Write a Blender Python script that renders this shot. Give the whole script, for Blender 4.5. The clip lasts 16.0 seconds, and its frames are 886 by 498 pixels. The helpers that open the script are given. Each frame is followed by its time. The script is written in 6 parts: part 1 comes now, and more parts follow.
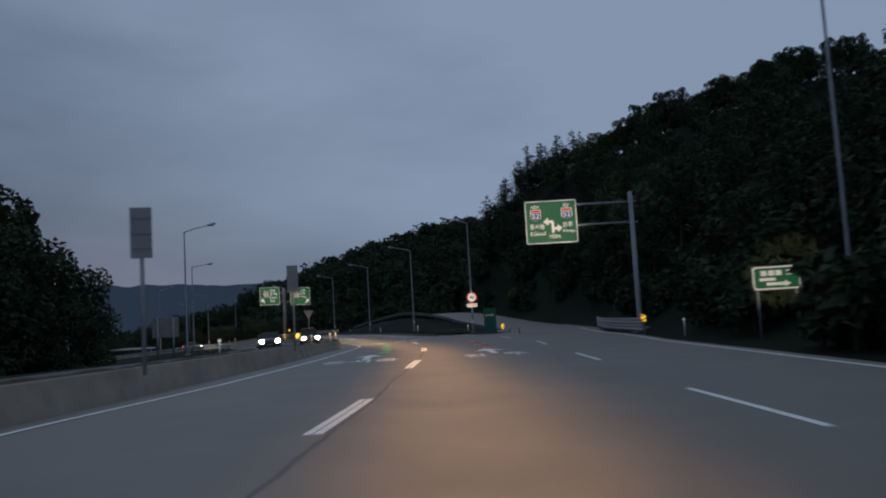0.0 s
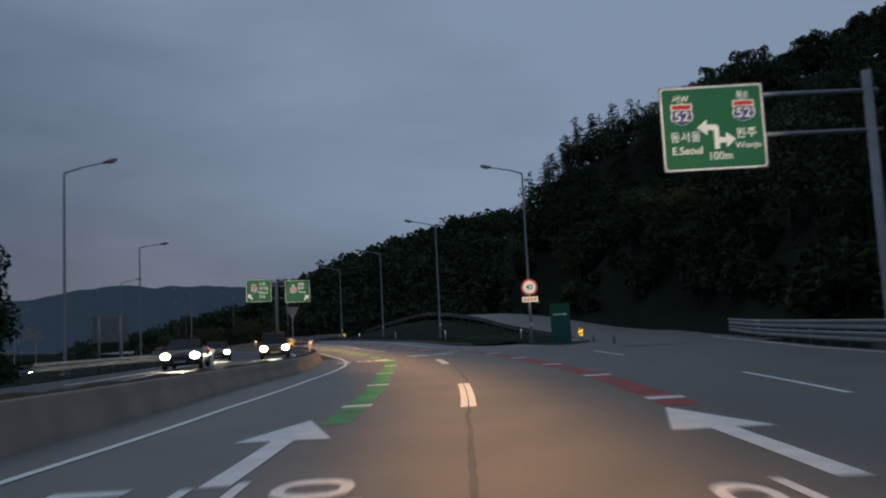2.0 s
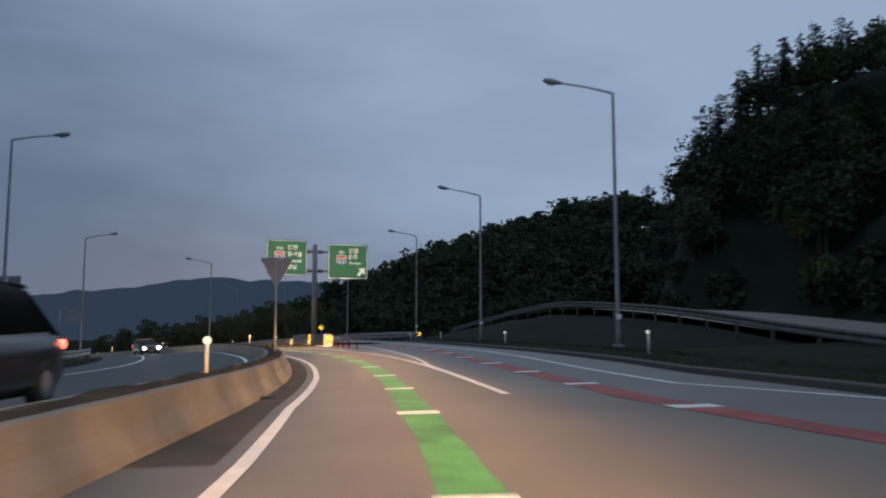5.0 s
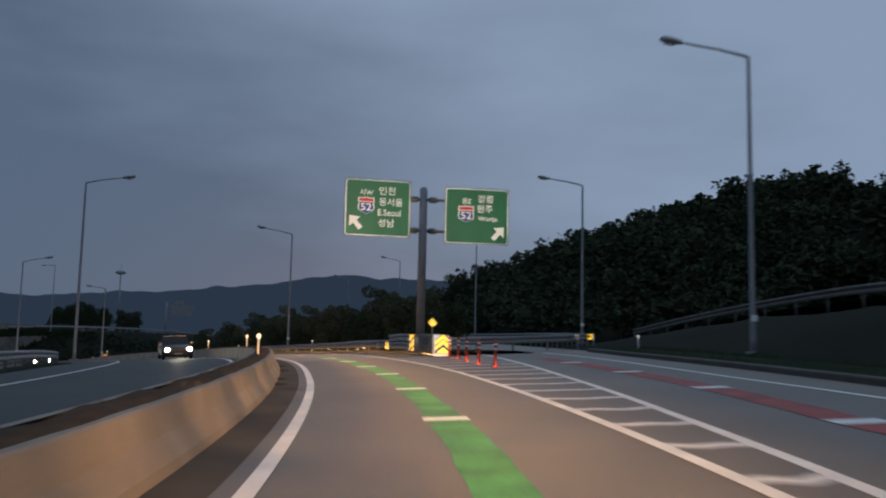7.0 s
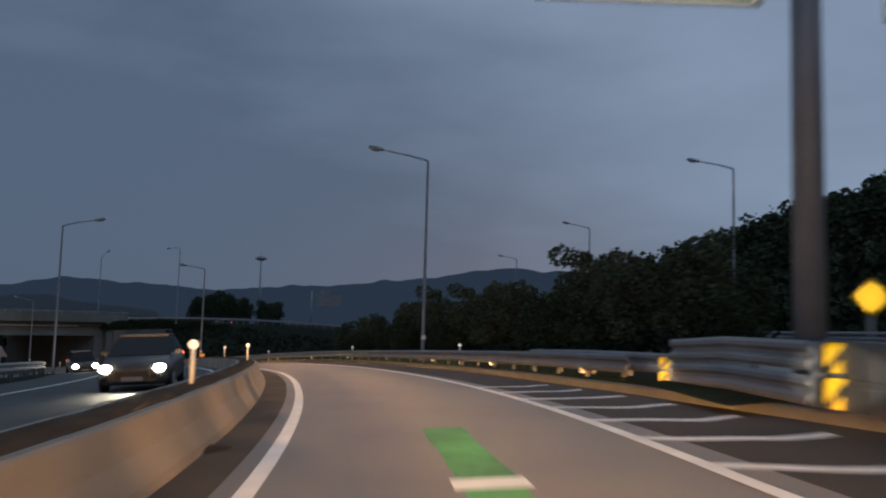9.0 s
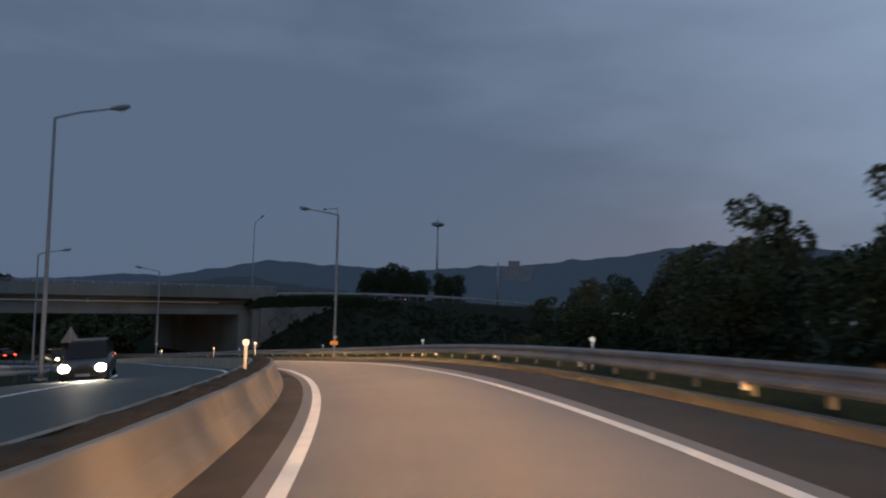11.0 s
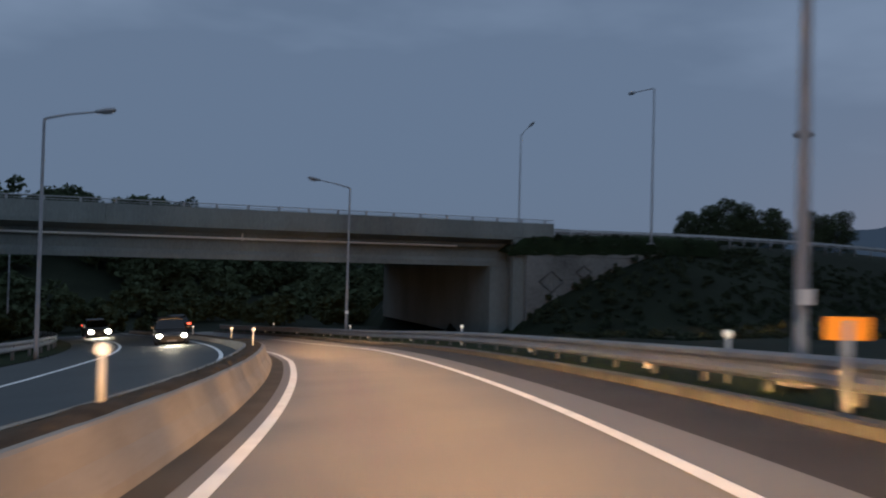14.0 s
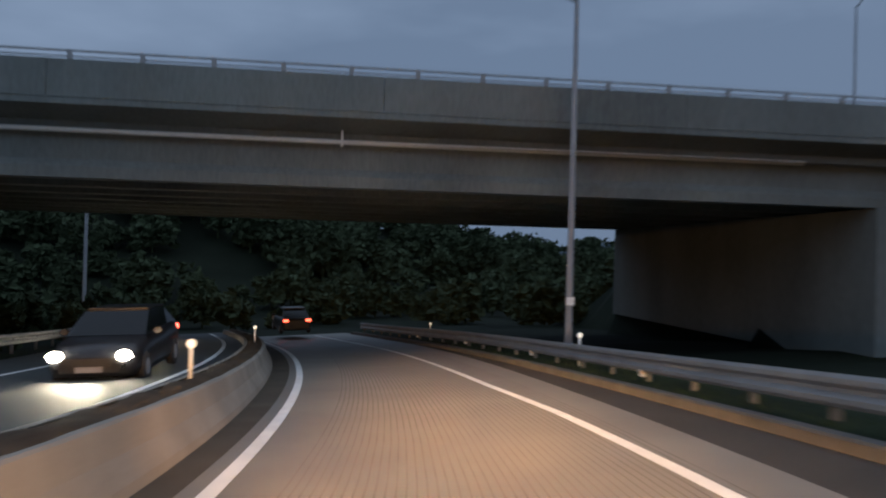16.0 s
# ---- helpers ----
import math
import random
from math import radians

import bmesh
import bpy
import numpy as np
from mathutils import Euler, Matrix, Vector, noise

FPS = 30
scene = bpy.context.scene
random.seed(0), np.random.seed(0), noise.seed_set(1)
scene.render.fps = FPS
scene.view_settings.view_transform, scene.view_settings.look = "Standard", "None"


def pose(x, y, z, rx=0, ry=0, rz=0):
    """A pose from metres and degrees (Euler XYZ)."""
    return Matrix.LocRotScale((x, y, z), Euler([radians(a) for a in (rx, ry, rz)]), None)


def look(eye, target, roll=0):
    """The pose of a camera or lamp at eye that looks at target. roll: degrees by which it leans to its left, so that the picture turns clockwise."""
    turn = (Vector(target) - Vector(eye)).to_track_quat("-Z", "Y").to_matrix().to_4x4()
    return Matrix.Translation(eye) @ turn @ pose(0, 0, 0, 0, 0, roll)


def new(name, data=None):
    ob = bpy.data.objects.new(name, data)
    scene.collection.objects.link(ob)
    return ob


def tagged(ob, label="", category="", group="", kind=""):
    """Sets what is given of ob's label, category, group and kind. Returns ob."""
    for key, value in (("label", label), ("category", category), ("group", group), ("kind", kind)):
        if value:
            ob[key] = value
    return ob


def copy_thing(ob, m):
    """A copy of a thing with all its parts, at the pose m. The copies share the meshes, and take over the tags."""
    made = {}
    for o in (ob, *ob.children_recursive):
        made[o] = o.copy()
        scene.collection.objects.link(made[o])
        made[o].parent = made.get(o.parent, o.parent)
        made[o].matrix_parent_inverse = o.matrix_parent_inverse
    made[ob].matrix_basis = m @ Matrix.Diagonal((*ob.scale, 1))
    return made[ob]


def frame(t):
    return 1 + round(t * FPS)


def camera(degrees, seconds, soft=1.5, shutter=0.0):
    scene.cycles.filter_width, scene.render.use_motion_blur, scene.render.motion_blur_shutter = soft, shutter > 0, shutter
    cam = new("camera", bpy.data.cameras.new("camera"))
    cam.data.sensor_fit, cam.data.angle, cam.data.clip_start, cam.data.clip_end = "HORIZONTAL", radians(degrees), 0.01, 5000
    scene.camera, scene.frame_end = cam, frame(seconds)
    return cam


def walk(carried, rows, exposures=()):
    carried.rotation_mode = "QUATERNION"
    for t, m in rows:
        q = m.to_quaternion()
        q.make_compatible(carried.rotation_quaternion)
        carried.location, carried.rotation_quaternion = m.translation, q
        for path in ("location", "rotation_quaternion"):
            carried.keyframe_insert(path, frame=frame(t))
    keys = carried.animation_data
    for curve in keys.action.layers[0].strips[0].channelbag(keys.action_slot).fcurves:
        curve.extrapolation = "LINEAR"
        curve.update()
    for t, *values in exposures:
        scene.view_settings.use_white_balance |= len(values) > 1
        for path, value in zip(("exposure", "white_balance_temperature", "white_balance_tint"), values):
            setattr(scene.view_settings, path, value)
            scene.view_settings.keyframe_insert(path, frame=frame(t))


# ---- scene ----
cam = camera(56.9, 16.0, 2.0, 0.5)
PATH = [
    (0, (-1.116, -1.467, 1.447), (-1.015, 0.522, 1.631), -3.39),
    (0.5, (-0.981, 6.327, 1.435), (-0.912, 8.317, 1.618), -3.12),
    (1, (-0.844, 14.031, 1.478), (-0.802, 16.022, 1.666), -3.16),
    (1.5, (-0.842, 21.757, 1.475), (-0.807, 23.748, 1.663), -2.68),
    (2, (-0.827, 29.577, 1.509), (-0.790, 31.567, 1.706), -2.85),
    (2.5, (-0.844, 37.455, 1.595), (-0.816, 39.446, 1.791), -2.38),
    (3, (-0.894, 45.388, 1.637), (-0.893, 47.378, 1.833), -1.39),
    (3.2, (-1.071, 48.446, 1.641), (-1.081, 50.436, 1.839), -1.26),
    (5.3, (-4.715, 78.094, 1.204), (-4.944, 80.070, 1.416), 0.61),
    (5.5, (-5.218, 80.964, 1.239), (-5.475, 82.936, 1.446), 1.04),
    (6, (-6.653, 88.387, 1.246), (-6.985, 90.349, 1.448), 1.12),
    (6.5, (-8.333, 95.844, 1.288), (-8.747, 97.790, 1.498), 1.34),
    (7, (-10.303, 103.195, 1.376), (-10.799, 105.121, 1.586), 1.27),
    (7.5, (-12.715, 110.651, 1.501), (-13.304, 112.551, 1.710), 1.14),
    (8, (-15.578, 118.225, 1.509), (-16.274, 120.089, 1.714), 1.20),
    (8.5, (-18.803, 125.554, 1.469), (-19.598, 127.379, 1.665), 1.66),
    (9, (-22.364, 132.836, 1.477), (-23.232, 134.628, 1.662), 1.55),
    (9.5, (-26.222, 139.898, 1.408), (-27.184, 141.643, 1.578), 1.12),
    (10, (-30.662, 146.544, 1.288), (-31.733, 148.226, 1.441), 1.07),
    (12.3, (-53.253, 172.548, 0.075), (-54.704, 173.922, 0.168), 1.77),
    (12.5, (-55.487, 174.573, -0.030), (-56.969, 175.914, 0.057), 1.74),
    (13, (-61.432, 179.454, -0.475), (-62.985, 180.712, -0.405), 1.59),
    (13.5, (-67.692, 183.974, -0.996), (-69.320, 185.134, -0.943), 1.40),
    (14, (-74.399, 188.148, -1.580), (-76.104, 189.193, -1.542), 1.50),
    (14.5, (-81.322, 191.890, -2.131), (-83.090, 192.824, -2.101), 1.51),
    (15, (-88.113, 195.147, -2.740), (-89.933, 195.976, -2.711), 1.59),
    (15.5, (-95.607, 198.144, -3.309), (-97.470, 198.872, -3.274), 1.77),
    (16, (-103.294, 200.858, -3.776), (-105.200, 201.465, -3.755), 1.56),
]
EXPOSURES = [(0.0, 0.2), (2.5, 0.1), (3.0, 0.25), (5.5, 0.62), (6.5, 0.33), (7.0, 0.3), (8.5, 0.22), (9.0, 0.2), (9.5, 0.2), (10.0, 0.5), (12.5, 0.12), (13.0, 0.58), (13.5, 0.62), (14.5, 0.8), (15.0, 0.82), (15.5, 0.9), (16.0, 0.92)]
SKY = 1.0
SPOT_ROW_STEPS, SPOT_ROW_GAP, SPOT_ROW_POWER = 70, 3.7, 134.0
BARRIER_SPOT_POWER = 1150.0
# added spots: place on the road, sign they brighten, width in degrees, power
SIGN_BEAMS = [(20.0, (10.48, 60.66, 8.83), 7.5, 44000.0), (108.0, (-25.01, 145.56, 8.18), 6.8, 44000.0), (108.0, (-20.22, 148.56, 8.24), 6.8, 42000.0), (50.0, (6.30, 86.06, 3.80), 4.0, 25000.0), (8.0, (15.62, 34.59, 2.76), 6.0, 19000.0)]
walk(cam, [(t, look(eye, target, roll)) for t, eye, target, roll in PATH], EXPOSURES)

# ---- world, sky and sun: overcast dusk ----
world = bpy.data.worlds.new("dusk_sky")
scene.world = world
world.use_nodes = True
wn, wl = world.node_tree.nodes, world.node_tree.links
wn.clear()
w_out = wn.new("ShaderNodeOutputWorld")
w_bg = wn.new("ShaderNodeBackground")
w_sky = wn.new("ShaderNodeTexSky")
w_sky.sky_type = "NISHITA"
w_sky.sun_disc = False
w_sky.sun_elevation, w_sky.sun_rotation = radians(1.5), radians(-20)
w_sky.ozone_density, w_sky.dust_density = 4.0, 2.0
w_tc = wn.new("ShaderNodeTexCoord")
w_map = wn.new("ShaderNodeMapping")
w_map.inputs["Scale"].default_value = (1.0, 1.0, 3.2)
w_noise = wn.new("ShaderNodeTexNoise")
w_noise.inputs["Scale"].default_value, w_noise.inputs["Detail"].default_value, w_noise.inputs["Roughness"].default_value = 1.5, 5.0, 0.5
w_ramp = wn.new("ShaderNodeValToRGB")
w_ramp.color_ramp.elements[0].position, w_ramp.color_ramp.elements[0].color = 0.28, (0.077, 0.109, 0.165, 1)
w_ramp.color_ramp.elements[1].position, w_ramp.color_ramp.elements[1].color = 0.80, (0.196, 0.257, 0.357, 1)
w_mix = wn.new("ShaderNodeMix")
w_mix.data_type = "RGBA"
w_mix.inputs[0].default_value = 0.995
wl.new(w_tc.outputs["Generated"], w_map.inputs["Vector"])
wl.new(w_map.outputs["Vector"], w_noise.inputs["Vector"])
w_sep = wn.new("ShaderNodeSeparateXYZ")
wl.new(w_tc.outputs["Generated"], w_sep.inputs["Vector"])
w_lean = wn.new("ShaderNodeMath")
w_lean.operation = "MULTIPLY_ADD"
w_lean.inputs[1].default_value, w_lean.inputs[2].default_value = 0.62, -0.342
w_off = wn.new("ShaderNodeMath")
w_off.operation = "ADD"
w_off.inputs[1].default_value = 0.72
w_veer = wn.new("ShaderNodeMath")
w_veer.operation = "ABSOLUTE"
wl.new(w_sep.outputs["X"], w_off.inputs[0])
wl.new(w_off.outputs[0], w_veer.inputs[0])
wl.new(w_veer.outputs[0], w_lean.inputs[0])
w_sum = wn.new("ShaderNodeMath")
w_sum.operation = "ADD"
wl.new(w_lean.outputs[0], w_sum.inputs[0])
wl.new(w_noise.outputs["Fac"], w_sum.inputs[1])
w_rise = wn.new("ShaderNodeMath")
w_rise.operation = "MULTIPLY_ADD"
w_rise.inputs[1].default_value, w_rise.inputs[2].default_value = 0.95, -0.185
wl.new(w_sep.outputs["Z"], w_rise.inputs[0])
w_all = wn.new("ShaderNodeMath")
w_all.operation = "ADD"
wl.new(w_sum.outputs[0], w_all.inputs[0])
wl.new(w_rise.outputs[0], w_all.inputs[1])
wl.new(w_all.outputs[0], w_ramp.inputs["Fac"])
wl.new(w_sky.outputs["Color"], w_mix.inputs[6])
wl.new(w_ramp.outputs["Color"], w_mix.inputs[7])
wl.new(w_mix.outputs[2], w_bg.inputs["Color"])
w_bg.inputs["Strength"].default_value = SKY
wl.new(w_bg.outputs["Background"], w_out.inputs["Surface"])

sun = new("sun", bpy.data.lights.new("sun", "SUN"))
sun.data.energy, sun.data.angle, sun.data.color = 0.06, radians(40), (0.85, 0.9, 1.0)
sun.matrix_world = pose(0, 0, 200, 52, 0, 200)

# ---- the road's alignment: centreline of the driven lane, its height, its bank in degrees, and offsets to the left of it ----
ALIGN = [(-1.50, -33.40), (-1.30, -17.40), (-1.17, -1.44), (-0.87, 14.53), (-0.85, 30.48), (-0.93, 46.37), (-2.31, 62.31), (-4.62, 77.97), (-7.68, 93.50), (-11.97, 108.72), (-17.79, 123.50), (-24.92, 137.82),
         (-33.93, 151.15), (-44.31, 163.74), (-56.04, 175.23), (-68.86, 184.87), (-82.86, 192.75), (-97.62, 198.96), (-113.01, 203.79), (-128.94, 206.94), (-145.31, 208.39), (-161.14, 207.99), (-176.60, 205.64), (-191.90, 201.74)]
S0, DS = -32.0, 16.0


def spline(points, u):
    """Catmull-Rom through points at the whole numbers u."""
    n = len(points)
    i = min(max(int(math.floor(u)), 0), n - 2)
    f = u - i
    p = [np.array(points[min(max(i + k, 0), n - 1)], float) for k in (-1, 0, 1, 2)]
    if i == 0:
        p[0] = 2 * p[1] - p[2]
    if i == n - 2:
        p[3] = 2 * p[2] - p[1]
    return 0.5 * (2 * p[1] + (p[2] - p[0]) * f + (2 * p[0] - 5 * p[1] + 4 * p[2] - p[3]) * f * f + (3 * p[1] - p[0] - 3 * p[2] + p[3]) * f ** 3)


def smooth_fn(*pairs):
    """Like curve_fn, with its corners rounded off over some twelve metres."""
    grid = np.arange(-80.0, 380.0, 1.0)
    w = np.hanning(17)[1:-1]
    pad = np.interp(np.arange(-87.0, 387.0, 1.0), [p[0] for p in pairs], [p[1] for p in pairs])
    ys = np.convolve(pad, w / w.sum(), "same")[7:-7]

    def f(s):
        return float(np.interp(s, grid, ys))
    return f


def curve_fn(*pairs):
    xs, ys = [p[0] for p in pairs], [p[1] for p in pairs]

    def f(s):
        return float(np.interp(s, xs, ys))
    return f


road_z = smooth_fn((-40, -0.10), (8, -0.10), (16, -0.09), (24, -0.08), (32, -0.05), (40, -0.03), (48, 0.00), (56, 0.01), (64, 0.01), (72, 0.01), (80, 0.02), (88, 0.07), (96, 0.05), (104, 0.09), (112, 0.15), (120, 0.18), (128, 0.18), (136, 0.20), (144, 0.18), (152, 0.05), (160, -0.18), (168, -0.45), (176, -0.74), (184, -1.06), (192, -1.41), (200, -1.86), (208, -2.40), (216, -3.02), (224, -3.59), (232, -4.18), (240, -4.74), (248, -5.33), (256, -6.01), (264, -6.64), (272, -7.19), (280, -7.76), (288, -8.35), (296, -8.87), (304, -9.34), (312, -9.83), (330, -10.66))
bank = smooth_fn((-40, 0), (40, 0), (56, 0.25), (72, 0.6), (84, 1.15), (96, 1.76), (112, 2.26), (128, 2.54), (144, 2.76), (160, 3.1), (176, 2.98), (192, 2.95), (208, 3.61), (224, 3.37), (240, 2.88), (256, 2.53), (272, 2.29), (288, 2), (304, 2.17))
left_line = curve_fn((-32, 9.2), (0, 8.6), (16.5, 7.64), (20, 7.22), (27, 6.32), (34, 5.65), (42, 5.1), (50, 4.5), (54.7, 3.95), (60.3, 3.3), (66, 2.5), (71.5, 1.85), (78, 1.4), (84, 1.38), (90, 1.5), (100, 1.27), (110, 1.2), (127, 1.18), (145, 1.3), (160, 1.24), (175, 1.12), (198, 1.65), (207, 1.6), (217, 1.63), (231, 1.66), (243, 1.62), (252, 1.88), (263, 2.25), (290, 3.1), (330, 3.6))
right_line = curve_fn((84, -2.4), (96, -2.5), (112, -2.75), (130, -3.05), (145, -2.7), (160, -2.8), (178, -2.82), (197, -2.46), (206, -2.38), (231, -2.37), (243, -2.32), (252, -2.3), (258, -2.1), (263, -1.8), (290, -0.8), (330, -0.3))
barrier_base = curve_fn((-32, 9.9), (0, 9.4), (20, 8.3), (30, 7.4), (37, 6.9), (42, 6.5), (50, 5.95), (57, 5.4), (61, 4.85), (65, 4.1), (70, 3.45), (80, 2.65), (90, 2.3), (101, 2.0), (127, 2.0), (160, 2.08), (176, 2.0), (198, 2.31), (213, 2.25), (230, 2.32), (245, 2.22), (253, 2.55), (263, 3.0), (290, 3.9), (330, 4.4))
barrier_top = curve_fn((-32, 0.83), (42, 0.81), (60, 0.64), (90, 0.605), (330, 0.605))
opposite_lift = curve_fn((-32, 0.35), (80, 0.35), (110, 0.16), (130, 0.06), (235, 0.06), (260, 0.38), (330, 0.38))
opposite_edge = curve_fn((-32, 19), (0, 19), (40, 16.5), (62, 13.6), (80, 12.9), (100, 12.3), (115, 11.6), (250, 11.2), (290, 12.2), (330, 12.8))
kerb_line = curve_fn((84, -9.5), (88, -8.2), (96, -8.1), (102, -8.7), (120, -9.6), (128, -10.5), (137, -11.3), (142, -12.2), (142.5, -12.2), (330, -12.2))
ramp_kerb = curve_fn((143, -6.0), (150, -5.2), (157, -4.85), (170, -4.8), (200, -4.65), (240, -4.5), (252, -4.25), (263, -3.9), (290, -3.1), (330, -2.6))


def centre(s):
    u = (s - S0) / DS
    p, q = spline(ALIGN, u - 0.02), spline(ALIGN, u + 0.02)
    t = (q - p) / np.linalg.norm(q - p)
    return spline(ALIGN, u), t


def at(s, d, z=0.0):
    """The place s metres along the road, d to the left of the lane's centreline, z over the road."""
    c, t = centre(s)
    b = radians(bank(s))
    e = d * math.cos(b) + z * math.sin(b)
    return Vector((c[0] - t[1] * e, c[1] + t[0] * e, road_z(s) + z * math.cos(b) - d * math.sin(b)))


def heading(s):
    """Degrees by which the road is turned left of +y."""
    c, t = centre(s)
    return math.degrees(math.atan2(-t[0], t[1]))


# ---- fixed spots added along the lane, standing in for the camera car's moving headlights ----
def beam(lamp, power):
    """No falloff with distance, so that the row of spots lights the road evenly."""
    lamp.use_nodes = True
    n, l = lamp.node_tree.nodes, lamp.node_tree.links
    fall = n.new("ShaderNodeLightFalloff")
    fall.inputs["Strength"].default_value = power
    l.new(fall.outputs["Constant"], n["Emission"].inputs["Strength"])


def headlamp_stand_in_row():
    for i in range(SPOT_ROW_STEPS):
        s = -6 + SPOT_ROW_GAP * i
        lamp = new("headlamp_stand_in", bpy.data.lights.new("headlamp_stand_in", "SPOT"))
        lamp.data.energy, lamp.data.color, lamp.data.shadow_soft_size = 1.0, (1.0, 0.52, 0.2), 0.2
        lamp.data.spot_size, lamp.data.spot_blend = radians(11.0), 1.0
        beam(lamp.data, SPOT_ROW_POWER)
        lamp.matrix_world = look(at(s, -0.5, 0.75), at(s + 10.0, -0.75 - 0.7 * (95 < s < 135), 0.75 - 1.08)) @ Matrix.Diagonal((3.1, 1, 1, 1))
        # Extra spots added past s = 60 to brighten the barrier.
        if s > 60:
            left = new("headlamp_stand_in", bpy.data.lights.new("headlamp_stand_in", "SPOT"))
            left.data.energy, left.data.color, left.data.shadow_soft_size = BARRIER_SPOT_POWER, (1.0, 0.52, 0.2), 0.2
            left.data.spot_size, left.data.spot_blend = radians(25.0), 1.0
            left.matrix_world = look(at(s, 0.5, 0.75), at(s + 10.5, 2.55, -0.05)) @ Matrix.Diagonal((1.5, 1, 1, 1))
    # One added spot for each sign that has to look bright.
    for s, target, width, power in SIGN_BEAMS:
        lamp = new("headlamp_stand_in", bpy.data.lights.new("headlamp_stand_in", "SPOT"))
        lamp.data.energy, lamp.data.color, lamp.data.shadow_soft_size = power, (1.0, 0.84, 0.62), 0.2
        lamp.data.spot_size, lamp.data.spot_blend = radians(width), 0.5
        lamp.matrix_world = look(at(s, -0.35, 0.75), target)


headlamp_stand_in_row()


def reflector_spot(p, s, power=26.0, reach=0.12):
    """Adds a narrow spot at s on the road to brighten the reflector at p."""
    lamp = new("headlamp_stand_in", bpy.data.lights.new("headlamp_stand_in", "SPOT"))
    lamp.data.energy, lamp.data.color, lamp.data.shadow_soft_size = power, (1.0, 0.86, 0.68), 0.05
    eye = at(s, -0.35, 1.55)
    d = (Vector(p) - eye).length
    lamp.data.spot_size, lamp.data.spot_blend = 2 * math.atan(reach / d), 0.3
    lamp.data.energy = power * d * d
    lamp.matrix_world = look(eye, p)


# ---- materials ----
def material(name, base, rough=0.8, metal=0.0, vary=0.25, scale=1.0, bump=0.0, fine=30.0, spec=0.5, stretch=None, tint=None):
    m = bpy.data.materials.new(name)
    m.use_nodes = True
    n, l = m.node_tree.nodes, m.node_tree.links
    b = n["Principled BSDF"]
    b.inputs["Roughness"].default_value, b.inputs["Metallic"].default_value = rough, metal
    b.inputs["Specular IOR Level"].default_value = spec
    tc = n.new("ShaderNodeTexCoord")
    mp = n.new("ShaderNodeMapping")
    l.new(tc.outputs["Object"], mp.inputs["Vector"])
    if stretch:
        mp.inputs["Scale"].default_value = stretch
    big, small = n.new("ShaderNodeTexNoise"), n.new("ShaderNodeTexNoise")
    big.inputs["Scale"].default_value, big.inputs["Detail"].default_value = scale, 4
    small.inputs["Scale"].default_value, small.inputs["Detail"].default_value = fine, 3
    for x in (big, small):
        l.new(mp.outputs["Vector"], x.inputs["Vector"])
    add = n.new("ShaderNodeMath")
    add.operation = "MULTIPLY_ADD"
    add.inputs[1].default_value = 0.45
    l.new(small.outputs["Fac"], add.inputs[0])
    l.new(big.outputs["Fac"], add.inputs[2])
    rng = n.new("ShaderNodeMapRange")
    rng.inputs["From Min"].default_value, rng.inputs["From Max"].default_value = 0.4, 1.05
    l.new(add.outputs[0], rng.inputs["Value"])
    mix = n.new("ShaderNodeMix")
    mix.data_type = "RGBA"
    dark = tuple(c * (1 - vary) for c in base) + (1,)
    lite = tuple(min(1, c * (1 + vary)) for c in (tint or base)) + (1,)
    mix.inputs[6].default_value, mix.inputs[7].default_value = dark, lite
    l.new(rng.outputs["Result"], mix.inputs[0])
    l.new(mix.outputs[2], b.inputs["Base Color"])
    if bump:
        bp = n.new("ShaderNodeBump")
        bp.inputs["Strength"].default_value, bp.inputs["Distance"].default_value = bump, 0.02
        l.new(small.outputs["Fac"], bp.inputs["Height"])
        l.new(bp.outputs["Normal"], b.inputs["Normal"])
    return m


def lamp_material(name, colour, strength):
    m = bpy.data.materials.new(name)
    m.use_nodes = True
    b = m.node_tree.nodes["Principled BSDF"]
    b.inputs["Base Color"].default_value = (0.8, 0.8, 0.8, 1)
    b.inputs["Emission Color"].default_value = colour + (1,)
    b.inputs["Emission Strength"].default_value = strength
    return m


ASPHALT = material("worn_asphalt", (0.172, 0.156, 0.135), 0.55, vary=0.16, scale=0.35, bump=0.25, fine=45, spec=0.35)
# One even tone, far darker than ASPHALT.
OPPOSITE = material("dark_opposite_asphalt", (0.05, 0.056, 0.056), 0.65, vary=0.2, scale=0.35, bump=0.25, fine=45, spec=0.25)
SHOULDER = material("dark_asphalt", (0.052, 0.046, 0.038), 0.75, vary=0.25, scale=0.6, bump=0.3, fine=40, spec=0.25)
GUTTER = material("dirty_gutter_asphalt", (0.085, 0.07, 0.052), 0.8, vary=0.35, scale=0.8, bump=0.3, fine=40, spec=0.2)
LANE = material("ramp_asphalt", (0.19, 0.175, 0.152), 0.5, vary=0.12, scale=0.5, bump=0.4, fine=30)
GROOVED = material("grooved_concrete", (0.21, 0.194, 0.166), 0.5, vary=0.2, scale=0.5, bump=0.3, fine=30)
CONCRETE = material("weathered_concrete", (0.29, 0.25, 0.2), 0.85, vary=0.3, scale=0.9, bump=0.3, fine=25)
BRIDGE_CONCRETE = material("stained_bridge_concrete", (0.165, 0.182, 0.174), 0.85, vary=0.4, scale=0.25, bump=0.3, fine=8, stretch=(1, 1, 0.35))
WALL_CONCRETE = material("dark_stained_wall_concrete", (0.15, 0.15, 0.142), 0.9, vary=0.55, scale=0.3, bump=0.4, fine=5)
